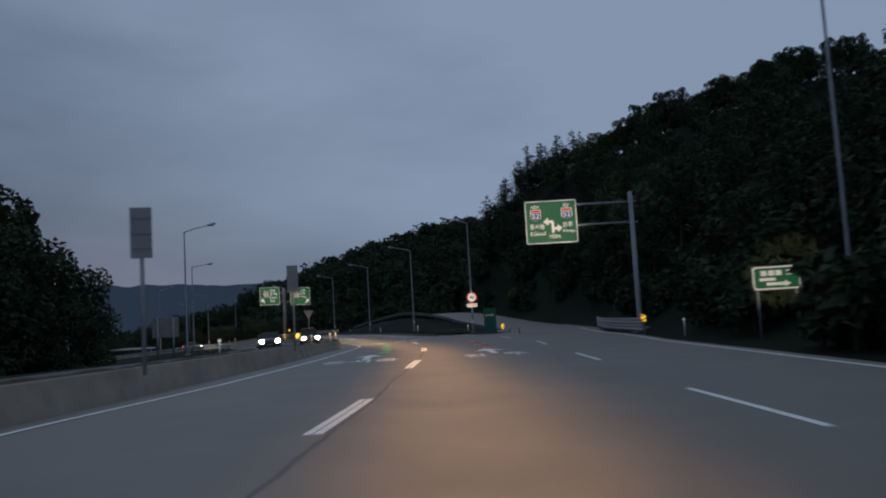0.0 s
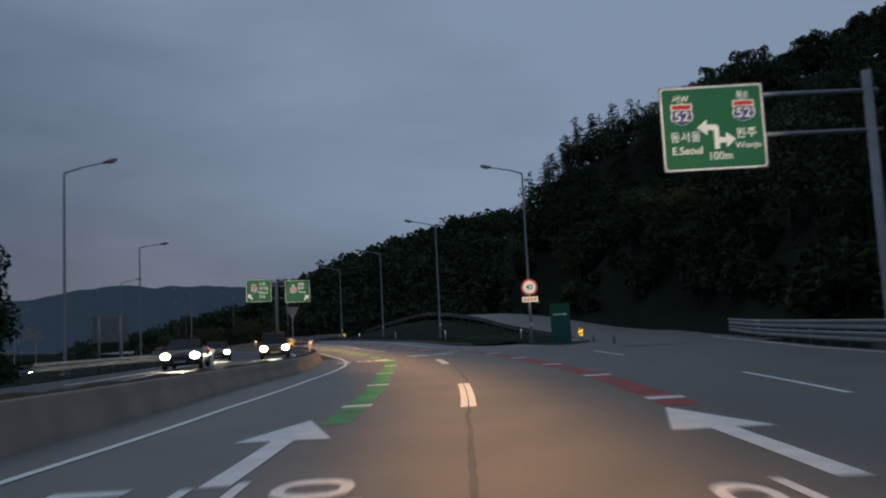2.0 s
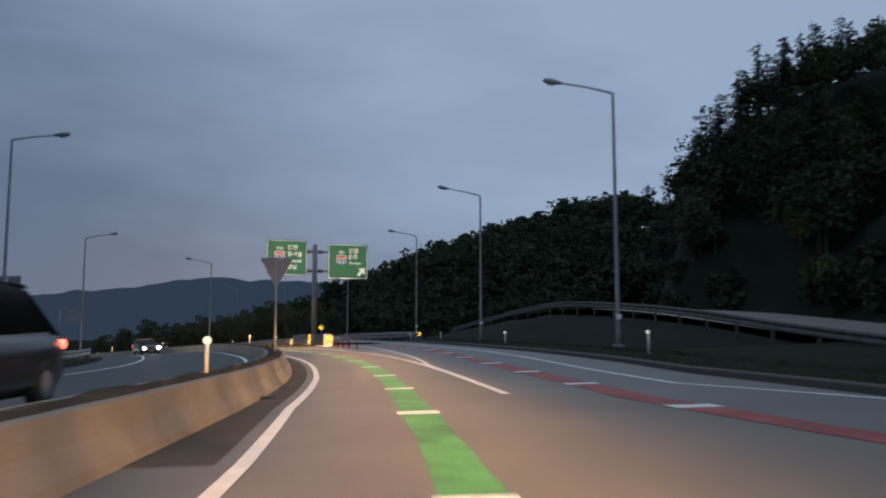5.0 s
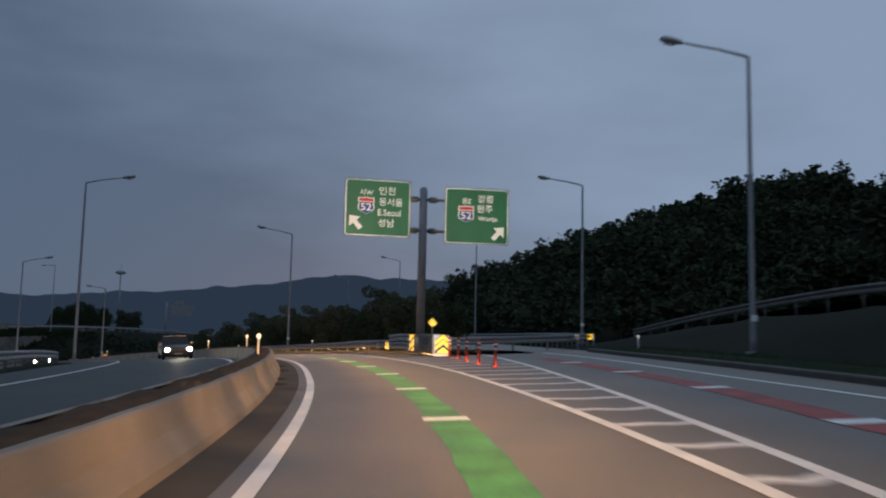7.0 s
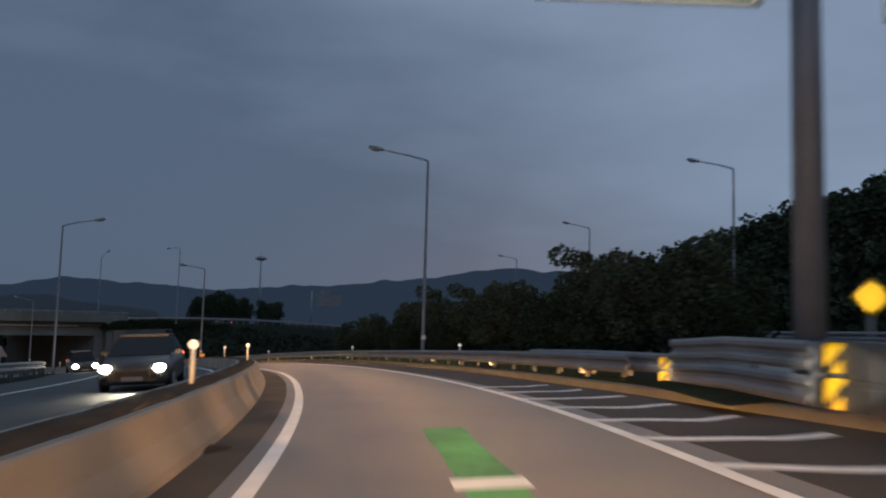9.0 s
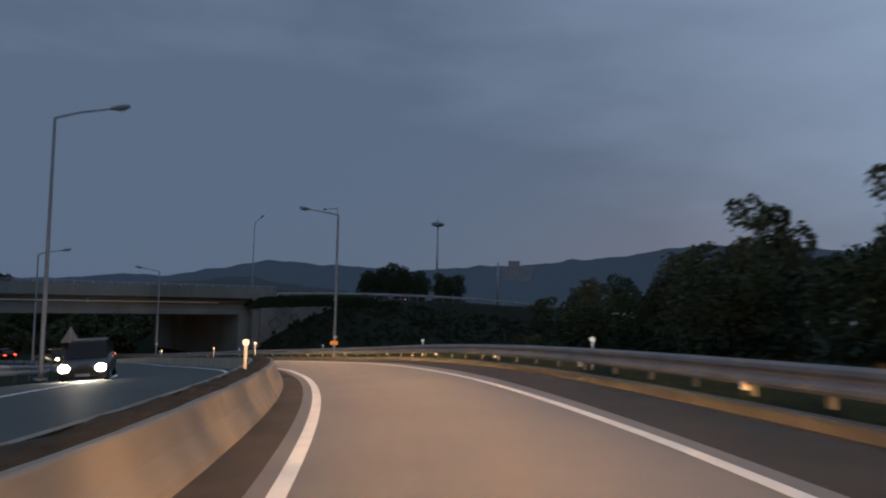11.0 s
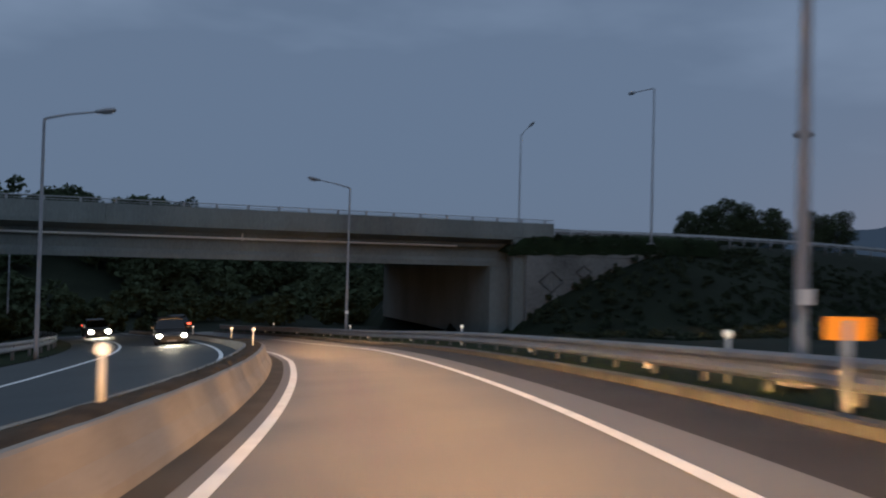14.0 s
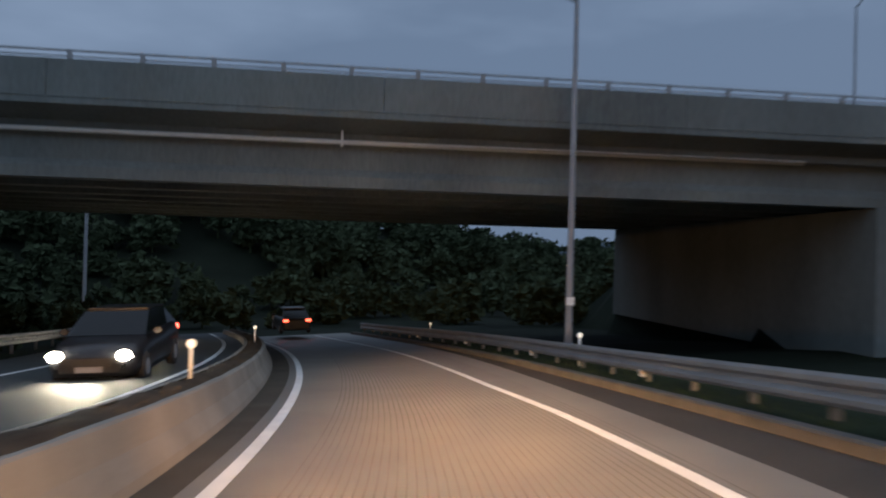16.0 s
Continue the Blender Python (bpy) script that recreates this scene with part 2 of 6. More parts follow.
KERBSTONE = material("kerb_concrete", (0.08, 0.077, 0.07), 0.85, vary=0.25, scale=1.5, bump=0.3)
PAINT = material("white_road_paint", (0.84, 0.83, 0.79), 0.6, vary=0.18, scale=2.0, fine=60)
GREEN_PAINT = material("green_road_paint", (0.075, 0.29, 0.08), 0.65, vary=0.6, scale=1.1, fine=14)
RED_PAINT = material("red_road_paint", (0.33, 0.06, 0.05), 0.65, vary=0.5, scale=1.1, fine=14)
# Groove shade put into a strip colour, close to the lane's own.
GROOVE_DARK = material("groove_shade_tone", (0.208, 0.192, 0.166), 0.8, vary=0.3, scale=1.2, fine=30)
HEAP = material("washed_up_dirt", (0.05, 0.036, 0.026), 0.95, vary=0.5, scale=4.0, bump=0.8, fine=25, spec=0.1)
TAR = material("black_tar", (0.035, 0.033, 0.032), 0.5, vary=0.3, scale=2.0, fine=30)
JOINT = material("worn_tar_joint", (0.095, 0.086, 0.075), 0.6, vary=0.3, scale=2.0, fine=30)
DRY_GRASS = material("dry_grass_blades", (0.11, 0.085, 0.05), 0.9, vary=0.5, scale=1.0, fine=6, spec=0.1)
BLADES = material("green_grass_blades", (0.035, 0.06, 0.02), 0.9, vary=0.5, scale=1.0, fine=6, spec=0.15)
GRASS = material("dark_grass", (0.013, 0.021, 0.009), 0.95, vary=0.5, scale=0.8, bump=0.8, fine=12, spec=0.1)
SOIL = material("planting_soil", (0.075, 0.052, 0.034), 0.95, vary=0.5, scale=2.5, bump=0.9, fine=18, spec=0.1)
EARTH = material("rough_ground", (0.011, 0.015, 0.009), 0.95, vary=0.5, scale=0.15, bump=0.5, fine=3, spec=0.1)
GALVANISED = material("galvanised_steel", (0.30, 0.305, 0.31), 0.55, metal=0.4, vary=0.2, scale=1.2, fine=30)
POLE_STEEL = material("grey_painted_steel", (0.30, 0.31, 0.33), 0.55, metal=0.3, vary=0.2, scale=1.5, fine=25)
SIGN_GREEN = material("green_sign_sheeting", (0.004, 0.115, 0.047), 0.45, vary=0.08, scale=1.0)
SIGN_WHITE = material("white_sign_sheeting", (0.82, 0.82, 0.8), 0.45, vary=0.05, scale=1.0)
SIGN_RED = material("red_sign_sheeting", (0.6, 0.03, 0.02), 0.45, vary=0.06, scale=1.0)
SIGN_BLUE = material("blue_sign_sheeting", (0.03, 0.05, 0.22), 0.45, vary=0.06, scale=1.0)
SIGN_BACK = material("sign_back_aluminium", (0.26, 0.26, 0.27), 0.55, metal=0.3, vary=0.2, scale=1.0)
YELLOW = material("yellow_sheeting", (0.9, 0.56, 0.006), 0.45, vary=0.08, scale=1.0)
ORANGE = material("orange_sheeting", (0.9, 0.28, 0.02), 0.45, vary=0.08, scale=1.0)
BLACK = material("black_sheeting", (0.015, 0.015, 0.015), 0.5, vary=0.2, scale=1.0)
POST_WHITE = material("white_plastic", (0.75, 0.74, 0.7), 0.5, vary=0.1, scale=3.0)
POST_RED = material("red_plastic_tube", (0.30, 0.045, 0.03), 0.5, vary=0.15, scale=3.0)
REFLECTOR = material("reflector_lens", (0.95, 0.95, 0.92), 0.25, vary=0.03, scale=3.0, spec=1.0)
REFLECTOR_AMBER = material("amber_reflector_lens", (0.95, 0.7, 0.4), 0.25, vary=0.03, scale=3.0, spec=1.0)
BOX_GREEN = material("green_painted_box", (0.01, 0.11, 0.085), 0.6, vary=0.15, scale=2.0)
BARK = material("dark_bark", (0.05, 0.04, 0.032), 0.95, vary=0.4, scale=4, bump=0.6, stretch=(1, 1, 0.3))
LEAF = material("dark_foliage", (0.045, 0.062, 0.033), 0.9, vary=0.5, scale=0.6, fine=4, spec=0.15)
SCRUB = material("dark_scrub", (0.033, 0.044, 0.027), 0.95, vary=0.5, scale=0.7, fine=5, spec=0.1)
# Darker than GALVANISED; keeps the posts dim under the added spots.
DARK_STEEL = material("dark_steel", (0.13, 0.13, 0.125), 0.75, metal=0.2, vary=0.4, scale=2.0, fine=20)
LEAF_PALE = material("pale_foliage", (0.085, 0.10, 0.06), 0.9, vary=0.5, scale=0.6, fine=4, spec=0.15)
NEEDLE = material("dark_needles", (0.045, 0.062, 0.042), 0.9, vary=0.45, scale=0.8, fine=5, spec=0.15)
CAR_DARK = material("dark_car_paint", (0.02, 0.021, 0.024), 0.3, metal=0.2, vary=0.1, scale=1.0, spec=0.5)
CAR_GREY = material("grey_car_paint", (0.035, 0.038, 0.042), 0.35, metal=0.3, vary=0.1, scale=1.0, spec=0.5)
CAR_GLASS = material("dark_car_glass", (0.006, 0.007, 0.008), 0.15, vary=0.05, scale=1.0, spec=0.25)
RUBBER = material("tyre_rubber", (0.02, 0.02, 0.02), 0.85, vary=0.2, scale=6)
HEADLIGHT = lamp_material("lit_headlight", (1.0, 0.86, 0.66), 60.0)
TAILLIGHT = lamp_material("lit_tail_light", (1.0, 0.08, 0.04), 3.0)
LAMP_GLASS = material("street_lamp_glass", (0.35, 0.36, 0.38), 0.3, vary=0.05)


# Backdrop hills glow by themselves; dusk haze is put into their colour.
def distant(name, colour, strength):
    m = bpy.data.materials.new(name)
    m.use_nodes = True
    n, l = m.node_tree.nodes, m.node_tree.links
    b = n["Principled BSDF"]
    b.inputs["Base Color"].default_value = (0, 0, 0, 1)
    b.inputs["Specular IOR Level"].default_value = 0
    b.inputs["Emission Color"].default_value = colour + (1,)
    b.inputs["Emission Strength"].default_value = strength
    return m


FAR_HILL = distant("far_hill_haze_glow", (0.018, 0.029, 0.048), 1.0)
MID_HILL = distant("mid_hill_haze_glow", (0.014, 0.021, 0.031), 1.0)


# ---- mesh helpers ----
def finish(name, bm, mat, parent=None, label=""):
    me = bpy.data.meshes.new(name)
    bm.to_mesh(me)
    bm.free()
    me.materials.append(mat)
    ob = new(name, me)
    ob.parent = parent
    if label:
        ob["label"] = label
    return ob


def part(name, bm, mat, parent, label=""):
    return finish(name, bm, mat, parent, label)


def from_arrays(name, verts, faces, mat, parent=None, smooth=False, label=""):
    me = bpy.data.meshes.new(name)
    me.from_pydata([tuple(v) for v in verts], [], [tuple(f) for f in faces])
    me.materials.append(mat)
    if smooth:
        me.shade_smooth()
    ob = new(name, me)
    ob.parent = parent
    if label:
        ob["label"] = label
    return ob


def empty(name, m, label, category, group="", kind=""):
    e = new(name)
    e.matrix_world = m
    return tagged(e, label, category, group, kind)


def box(bm, x0, x1, y0, y1, z0, z1, m=None, bevel=0.0):
    vs = [bm.verts.new(Vector((x, y, z))) for z in (z0, z1) for y in (y0, y1) for x in (x0, x1)]
    fs = [bm.faces.new([vs[i] for i in f]) for f in ((0, 2, 3, 1), (4, 5, 7, 6), (0, 1, 5, 4), (2, 6, 7, 3), (0, 4, 6, 2), (1, 3, 7, 5))]
    if bevel:
        es = list({e for f in fs for e in f.edges})
        r = bmesh.ops.bevel(bm, geom=es, offset=bevel, segments=2, affect="EDGES", clamp_overlap=True)
        vs = list({v for f in r["faces"] for v in f.verts} | {v for v in vs if v.is_valid})
    if m is not None:
        bmesh.ops.transform(bm, matrix=m, verts=[v for v in vs if v.is_valid])
    return bm


def bm_box(*a, **k):
    return box(bmesh.new(), *a, **k)


def tube(bm, points, radii, sides=10, cap=True):
    """A round bar through points, with a radius at each."""
    pts = [Vector(p) for p in points]
    rings = []
    for i, p in enumerate(pts):
        d = (pts[min(i + 1, len(pts) - 1)] - pts[max(i - 1, 0)]).normalized()
        a = d.orthogonal().normalized() if abs(d.z) < 0.95 else Vector((1, 0, 0))
        a = (a - d * a.dot(d)).normalized()
        if abs(d.z) < 0.95:
            a = Vector((0, 0, 1)).cross(d).normalized()
        b = d.cross(a)
        r = radii[i] if isinstance(radii, (list, tuple)) else radii
        rings.append([bm.verts.new(p + (a * math.cos(k * 2 * math.pi / sides) + b * math.sin(k * 2 * math.pi / sides)) * r) for k in range(sides)])
    for q, w in zip(rings, rings[1:]):
        for k in range(sides):
            f = bm.faces.new((q[k], q[(k + 1) % sides], w[(k + 1) % sides], w[k]))
            f.smooth = True
    if cap:
        bm.faces.new(rings[0][::-1])
        bm.faces.new(rings[-1])
    return bm


def bm_tube(points, radii, sides=10):
    return tube(bmesh.new(), points, radii, sides)


def prism(bm, outline, y0, y1):
    """An outline in x and z, from y0 to y1."""
    a = [bm.verts.new((x, y0, z)) for x, z in outline]
    b = [bm.verts.new((x, y1, z)) for x, z in outline]
    bm.faces.new(a)
    bm.faces.new(b[::-1])
    for i in range(len(a)):
        j = (i + 1) % len(a)
        bm.faces.new((a[j], a[i], b[i], b[j]))
    return bm


def bm_prism(outline, y0, y1):
    return prism(bmesh.new(), outline, y0, y1)


def rounded(w, h, r, n=5, x=0, z=0):
    out = []
    for cx, cz, a0 in ((w / 2 - r, h / 2 - r, 0), (-w / 2 + r, h / 2 - r, 90), (-w / 2 + r, -h / 2 + r, 180), (w / 2 - r, -h / 2 + r, 270)):
        for k in range(n + 1):
            a = radians(a0 + 90 * k / n)
            out.append((x + cx + r * math.cos(a), z + cz + r * math.sin(a)))
    return out


def sweep(name, s0, s1, step, section, mat, parent=None, closed=False, smooth=False, label=""):
    """A strip or bar along the road: section(s) gives its corners as (d, z)."""
    n = max(2, int(round((s1 - s0) / step)) + 1)
    verts, faces, k = [], [], None
    for i in range(n):
        s = s0 + (s1 - s0) * i / (n - 1)
        sec = section(s)
        k = len(sec)
        verts += [at(s, d, z) for d, z in sec]
    for i in range(n - 1):
        for j in range(k if closed else k - 1):
            a, b = i * k + j, i * k + (j + 1) % k
            faces.append((a, b, b + k, a + k))
    if closed:
        faces += [tuple(range(k))[::-1], tuple(range((n - 1) * k, n * k))]
    return from_arrays(name, verts, faces, mat, parent, smooth, label)


def strip_along(name, points, step, section, mat, parent=None, closed=False, label=""):
    """Like sweep, along a free line of (x, y, z) points."""
    m = len(points)
    lengths = [math.dist(points[i], points[i + 1]) for i in range(m - 1)]
    n = max(2, int(sum(lengths) / step) + 1)
    verts, faces, k = [], [], len(section)
    for i in range(n):
        u = (m - 1) * i / (n - 1)
        p, q, c = spline(points, u - 0.02), spline(points, u + 0.02), spline(points, u)
        t = (q - p)[:2] / np.linalg.norm((q - p)[:2])
        verts += [(c[0] - t[1] * d, c[1] + t[0] * d, c[2] + z) for d, z in section]
    for i in range(n - 1):
        for j in range(k if closed else k - 1):
            a, b = i * k + j, i * k + (j + 1) % k
            faces.append((a, b, b + k, a + k))
    if closed:
        faces += [tuple(range(k))[::-1], tuple(range((n - 1) * k, n * k))]
    return from_arrays(name, verts, faces, mat, parent, False, label)


# ---- ground ----
FENCE = [(9.58, 96.08, 0.76), (6.55, 105.83, 1.66), (4.48, 116.15, 2.60), (1.98, 126.68, 3.34), (-0.97, 138.24, 3.86), (-3.87, 147.92, 3.66), (-7.91, 156.77, 2.93), (-11.55, 163.89, 2.09)]
EDGE_EAST = [(8.0, -30), (8.6, 0), (9.3, 16), (10.6, 30), (12.0, 44), (13.9, 56), (16.2, 78), (18.4, 92), (17.5, 105), (15.5, 120), (12, 136), (8, 150), (3, 162), (-4, 176)]
RIDGE = [(17, 189.5, 15.7), (21, 190, 22.7), (27, 192, 29.3), (34, 192, 33.5), (42, 192, 36.1), (50, 193, 38.1), (68, 192, 43.7), (87, 191, 49.6), (113, 205, 59.2), (160, 215, 65.7)]
RIDGE_NEAR = [(78.00, -120.00, 15.00), (72.00, -40.00, 18.00), (66.00, 20.00, 19.02), (56.00, 80.00, 17.25), (47.00, 130.00, 15.54)]
RIDGE_FAR = [(90.00, 300.00, 31.22), (60.00, 318.00, 34.15), (26.00, 322.00, 33.71), (3.00, 359.00, 34.06), (-22.00, 385.00, 29.41), (-46.00, 409.00, 18.93), (-69.00, 430.00, 16.04), (-110.00, 458.00, 11.97), (-160.00, 490.00, 3.94)]
RIDGE_WEST = [(-225, 90, 20.97), (-248, 160, 19.0), (-258, 208, 14.7), (-262, 228, 14.2), (-262, 250, 6.0), (-262, 300, 2.6)]
BANK_TOP = [(-124.30, 228.90, 0.67), (-124.20, 246.93, 0.91), (-123.80, 269.41, 0.68), (-121.89, 302.93, -0.52), (-119.39, 336.71, -0.97)]
B0, BU = Vector((-129.5, 197.5, 0)), Vector((0.163, 0.9866, 0)).normalized()
BN = Vector((-BU.y, BU.x, 0))


def near_line(px, py, line):
    """Distance to a polyline, the z along it, and which side (positive: left)."""
    best, zz, side = np.full(px.shape, 1e9), np.zeros(px.shape), np.zeros(px.shape)
    for a, b in zip(line, line[1:]):
        ax, ay, dx, dy = a[0], a[1], b[0] - a[0], b[1] - a[1]
        t = np.clip(((px - ax) * dx + (py - ay) * dy) / (dx * dx + dy * dy), 0, 1)
        ex, ey = px - ax - t * dx, py - ay - t * dy
        d = np.hypot(ex, ey)
        m = d < best
        best = np.where(m, d, best)
        if len(a) > 2:
            zz = np.where(m, a[2] + t * (b[2] - a[2]), zz)
        side = np.where(m, np.sign(dx * ey - dy * ex), side)
    return best, zz, side


def smooth01(x):
    x = np.clip(x, 0, 1)
    return x * x * (3 - 2 * x)


CL_S = np.arange(-32, 328, 4.0)
CL_XY = np.array([centre(s)[0] for s in CL_S])
CL_T = np.array([centre(s)[1] for s in CL_S])
CL_Z = np.array([road_z(s) for s in CL_S])
CL_B = np.array([math.sin(radians(bank(s))) for s in CL_S])


def road_coords(px, py):
    d2 = (px[..., None] - CL_XY[:, 0]) ** 2 + (py[..., None] - CL_XY[:, 1]) ** 2
    i = np.argmin(d2, axis=-1)
    dx, dy = px - CL_XY[i, 0], py - CL_XY[i, 1]
    return CL_S[i], -dx * CL_T[i, 1] + dy * CL_T[i, 0], CL_Z[i]


def road_level(x, y):
    """Height of the banked road's plane at a place beside its centreline."""
    s, d, z = road_coords(np.array([x], float), np.array([y], float))
    return float(z[0] - np.interp(s[0], CL_S, CL_B) * d[0])


def ground_height(px, py):
    s, d, z = road_coords(px, py)
    far = np.hypot(px + 60, py - 130)
    base = np.where(far < 260, z - 0.3, np.minimum(z - 0.3, -1.5)) - np.interp(s, CL_S, CL_B) * np.clip(d, -16, 16)
    base = base - 1.2 * smooth01((d - 14) / 14) * (py > 60)
    e_d, _, e_side = near_line(px, py, EDGE_EAST)
    east = np.where(e_side < 0, e_d, 0.0)
    r_d, r_z, _ = near_line(px, py, RIDGE)
    f_d, f_z, _ = near_line(px, py, RIDGE_FAR)
    b_d, b_z, b_side = near_line(px, py, FENCE)
    wob = 1.2 * np.sin(px * 0.11 + 1.3 * np.sin(py * 0.05)) * np.sin(py * 0.083)
    n_d, n_z, _ = near_line(px, py, RIDGE_NEAR)
    hill = np.maximum((r_z + wob) * smooth01(1.06 - r_d / 92.0), (n_z + wob) * smooth01(1.12 - n_d / 46.0)) * smooth01((east - 1.0) / 9.0)
    hill = hill * smooth01((px - 14.5 - 0.24 * (py - 190)) / 7.0)
    hill2 = (f_z + wob) * smooth01(1.05 - f_d / 110.0) * smooth01((np.minimum(py, 400) - 190) / 60.0) * (d < -20)
    bank = (b_z - 0.95 - base) * np.where(b_side > 0, smooth01(1 - (b_d - 0.5) / 9.0), smooth01(1 - (b_d - 9.0) / 10.0)) * smooth01((-d - 9.5) / 3.0)
    k_d, k_z, k_side = near_line(px, py, BANK_TOP)
    q = (px - B0.x) * BU.x + (py - B0.y) * BU.y
    n = (px - B0.x) * BN.x + (py - B0.y) * BN.y
    front = k_z - k_d / 1.75 - 0.42 * np.clip(41 - q, 0, 20)
    emb = np.where(k_side > 0, k_z - np.clip(k_d - 26, 0, 99) / 1.8, front)
    emb = np.where((q < 41) & (n < 3.2), front, emb)
    emb = np.where(q < 29.5, -19.0, emb)
    south = np.where((q < -17.5) & (n > -2) & (n < 34), 0.2 - np.clip(-n, 0, 9) * 1.0, -19.0)
    v_d, v_z, _ = near_line(px, py, RIDGE_WEST)
    west = v_z * smooth01(1.1 - v_d / 62.0)
    out = base + np.maximum(np.maximum(hill, hill2), np.maximum(bank, west))
    return np.maximum(np.maximum(out, emb), south)


def build_ground():
    fine_x = np.arange(-290, 112, 3.0)
    fine_y = np.arange(-60, 470, 3.0)
    xs = np.concatenate([[-4200, -2500, -1400, -800, -520, -400, -340, -310], fine_x, [130, 160, 210, 300, 450, 800, 1500, 2600, 4200]])
    ys = np.concatenate([[-3500, -2000, -1100, -600, -300, -160, -100], fine_y, [500, 560, 660, 850, 1200, 1900, 3000, 4300]])
    gx, gy = np.meshgrid(xs, ys)
    gz = np.zeros_like(gx)
    for i in range(gx.shape[0]):
        gz[i] = ground_height(gx[i], gy[i])
    verts = np.stack([gx.ravel(), gy.ravel(), gz.ravel()], 1).tolist()
    w = len(xs)
    faces = [(j * w + i, j * w + i + 1, (j + 1) * w + i + 1, (j + 1) * w + i) for j in range(len(ys) - 1) for i in range(w - 1)]
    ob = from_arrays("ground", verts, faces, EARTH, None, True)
    tagged(ob, "rough dark grass and earth beside the ramp", "ground", kind="structure")


build_ground()


def height(x, y):
    return float(ground_height(np.array([x], float), np.array([y], float))[0])


# ---- roads ----
GROOVE_S = 243.0
def outer_right(s):
    """Right edge of the wide approach."""
    return float(np.interp(s, [-32, 0, 17, 30, 43, 55, 62, 76, 84, 90], [-9.4, -9.8, -10.3, -11.7, -12.9, -15.2, -16.4, -20.2, -22.5, -23.5]))


road = sweep("road", -30, 90, 1, lambda s: [(barrier_base(s) + 0.3, 0), (0, 0), (-6, 0), (outer_right(s) - 0.6, 0)], ASPHALT, smooth=True)
tagged(road, "worn grey asphalt approach with several lanes", "road", kind="structure")
road2 = sweep("road_split", 89.9, 142.6, 1, lambda s: [(barrier_base(s) + 0.3, 0.0), (0, 0.0), (-4, 0.0), (kerb_line(s), 0.0)], ASPHALT, smooth=True)
tagged(road2, "worn grey asphalt ramp where two lanes part", "road", kind="structure")
road3 = sweep("road_ramp", 142.5, GROOVE_S, 1, lambda s: [(barrier_base(s) + 0.3, 0.002), (0, 0.002), (-3.15, 0.002)], LANE, smooth=True)
tagged(road3, "single worn asphalt ramp lane", "road", kind="structure")


def grooved_lane():
    """Concrete lane under the overpass; flat strips stand for grooves in the wheel paths."""
    o = sweep("road_grooved", GROOVE_S, 300, 1, lambda s: [(barrier_base(s) + 0.3, 0.002), (0, 0.002), (-3.15, 0.002)], GROOVED, smooth=True)
    tagged(o, "concrete ramp lane with fine grooves along it", "road", kind="structure")
    for g in range(44):
        d = 1.3 - g * 0.088
        sweep("groove", GROOVE_S + 0.01, 276, 2.5, lambda s: [(d + 0.011, 0.0045), (d - 0.011, 0.0045)], GROOVE_DARK, o)


grooved_lane()
shoulder = sweep("road_shoulder", 142.5, 300, 1, lambda s: [(-3.15, 0.0), (ramp_kerb(s), 0.0)], SHOULDER, smooth=True)
tagged(shoulder, "darker asphalt shoulder beside the ramp lane", "road", kind="structure")
gutter = sweep("road_gutter", 84, 300, 1, lambda s: [(barrier_base(s) + 0.1, 0.006), (left_line(s) + 0.28, 0.006)], GUTTER)
tagged(gutter, "dark dirty gutter at the foot of the barrier", "road", kind="structure")
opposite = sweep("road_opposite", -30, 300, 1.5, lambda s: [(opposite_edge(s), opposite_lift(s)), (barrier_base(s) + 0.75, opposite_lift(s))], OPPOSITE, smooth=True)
tagged(opposite, "asphalt carriageway of the oncoming traffic", "road", kind="structure")
RIGHT_BRANCH = [(-10.68, 126.30, 0.47), (-15.86, 140.20, 0.53), (-20.95, 152.17, 0.57), (-27.86, 165.33, 0.65), (-36.80, 181.62, 0.60), (-54.94, 211.35, 0.13), (-75.68, 242.83, -0.28), (-96.94, 274.53, -0.34)]
branch = strip_along("road_branch", RIGHT_BRANCH, 3, [(4.2, -0.22), (0, -0.01), (-4.4, 0.2)], ASPHALT)
tagged(branch, "asphalt branch lane that runs on behind the gore", "road", kind="structure")
EXIT_ROAD = [(13.58, 72.09, 0.19), (14.69, 84.09, 0.27), (14.28, 96.05, 0.54), (11.86, 106.92, 1.15), (9.79, 117.33, 1.97), (7.14, 128.77, 2.85), (3.56, 141.11, 3.40), (0.25, 150.61, 3.13), (-4.26, 160.57, 2.38)]
exit_road = strip_along("road_exit", EXIT_ROAD, 3, [(4.2, 0.0), (-4.2, 0.0)], ASPHALT)
tagged(exit_road, "asphalt side road climbing away behind the island", "road", kind="structure")

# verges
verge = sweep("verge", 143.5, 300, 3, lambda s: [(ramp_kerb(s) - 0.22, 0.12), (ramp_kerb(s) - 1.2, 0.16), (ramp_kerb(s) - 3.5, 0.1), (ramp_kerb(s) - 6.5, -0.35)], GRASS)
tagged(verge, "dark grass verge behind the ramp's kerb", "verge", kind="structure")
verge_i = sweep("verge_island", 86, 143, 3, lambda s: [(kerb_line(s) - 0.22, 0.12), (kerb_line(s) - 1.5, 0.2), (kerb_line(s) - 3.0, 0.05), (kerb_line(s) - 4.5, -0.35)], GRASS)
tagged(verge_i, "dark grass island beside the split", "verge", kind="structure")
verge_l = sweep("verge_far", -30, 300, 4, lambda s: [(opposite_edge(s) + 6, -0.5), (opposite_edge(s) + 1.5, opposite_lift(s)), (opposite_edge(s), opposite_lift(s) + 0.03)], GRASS)
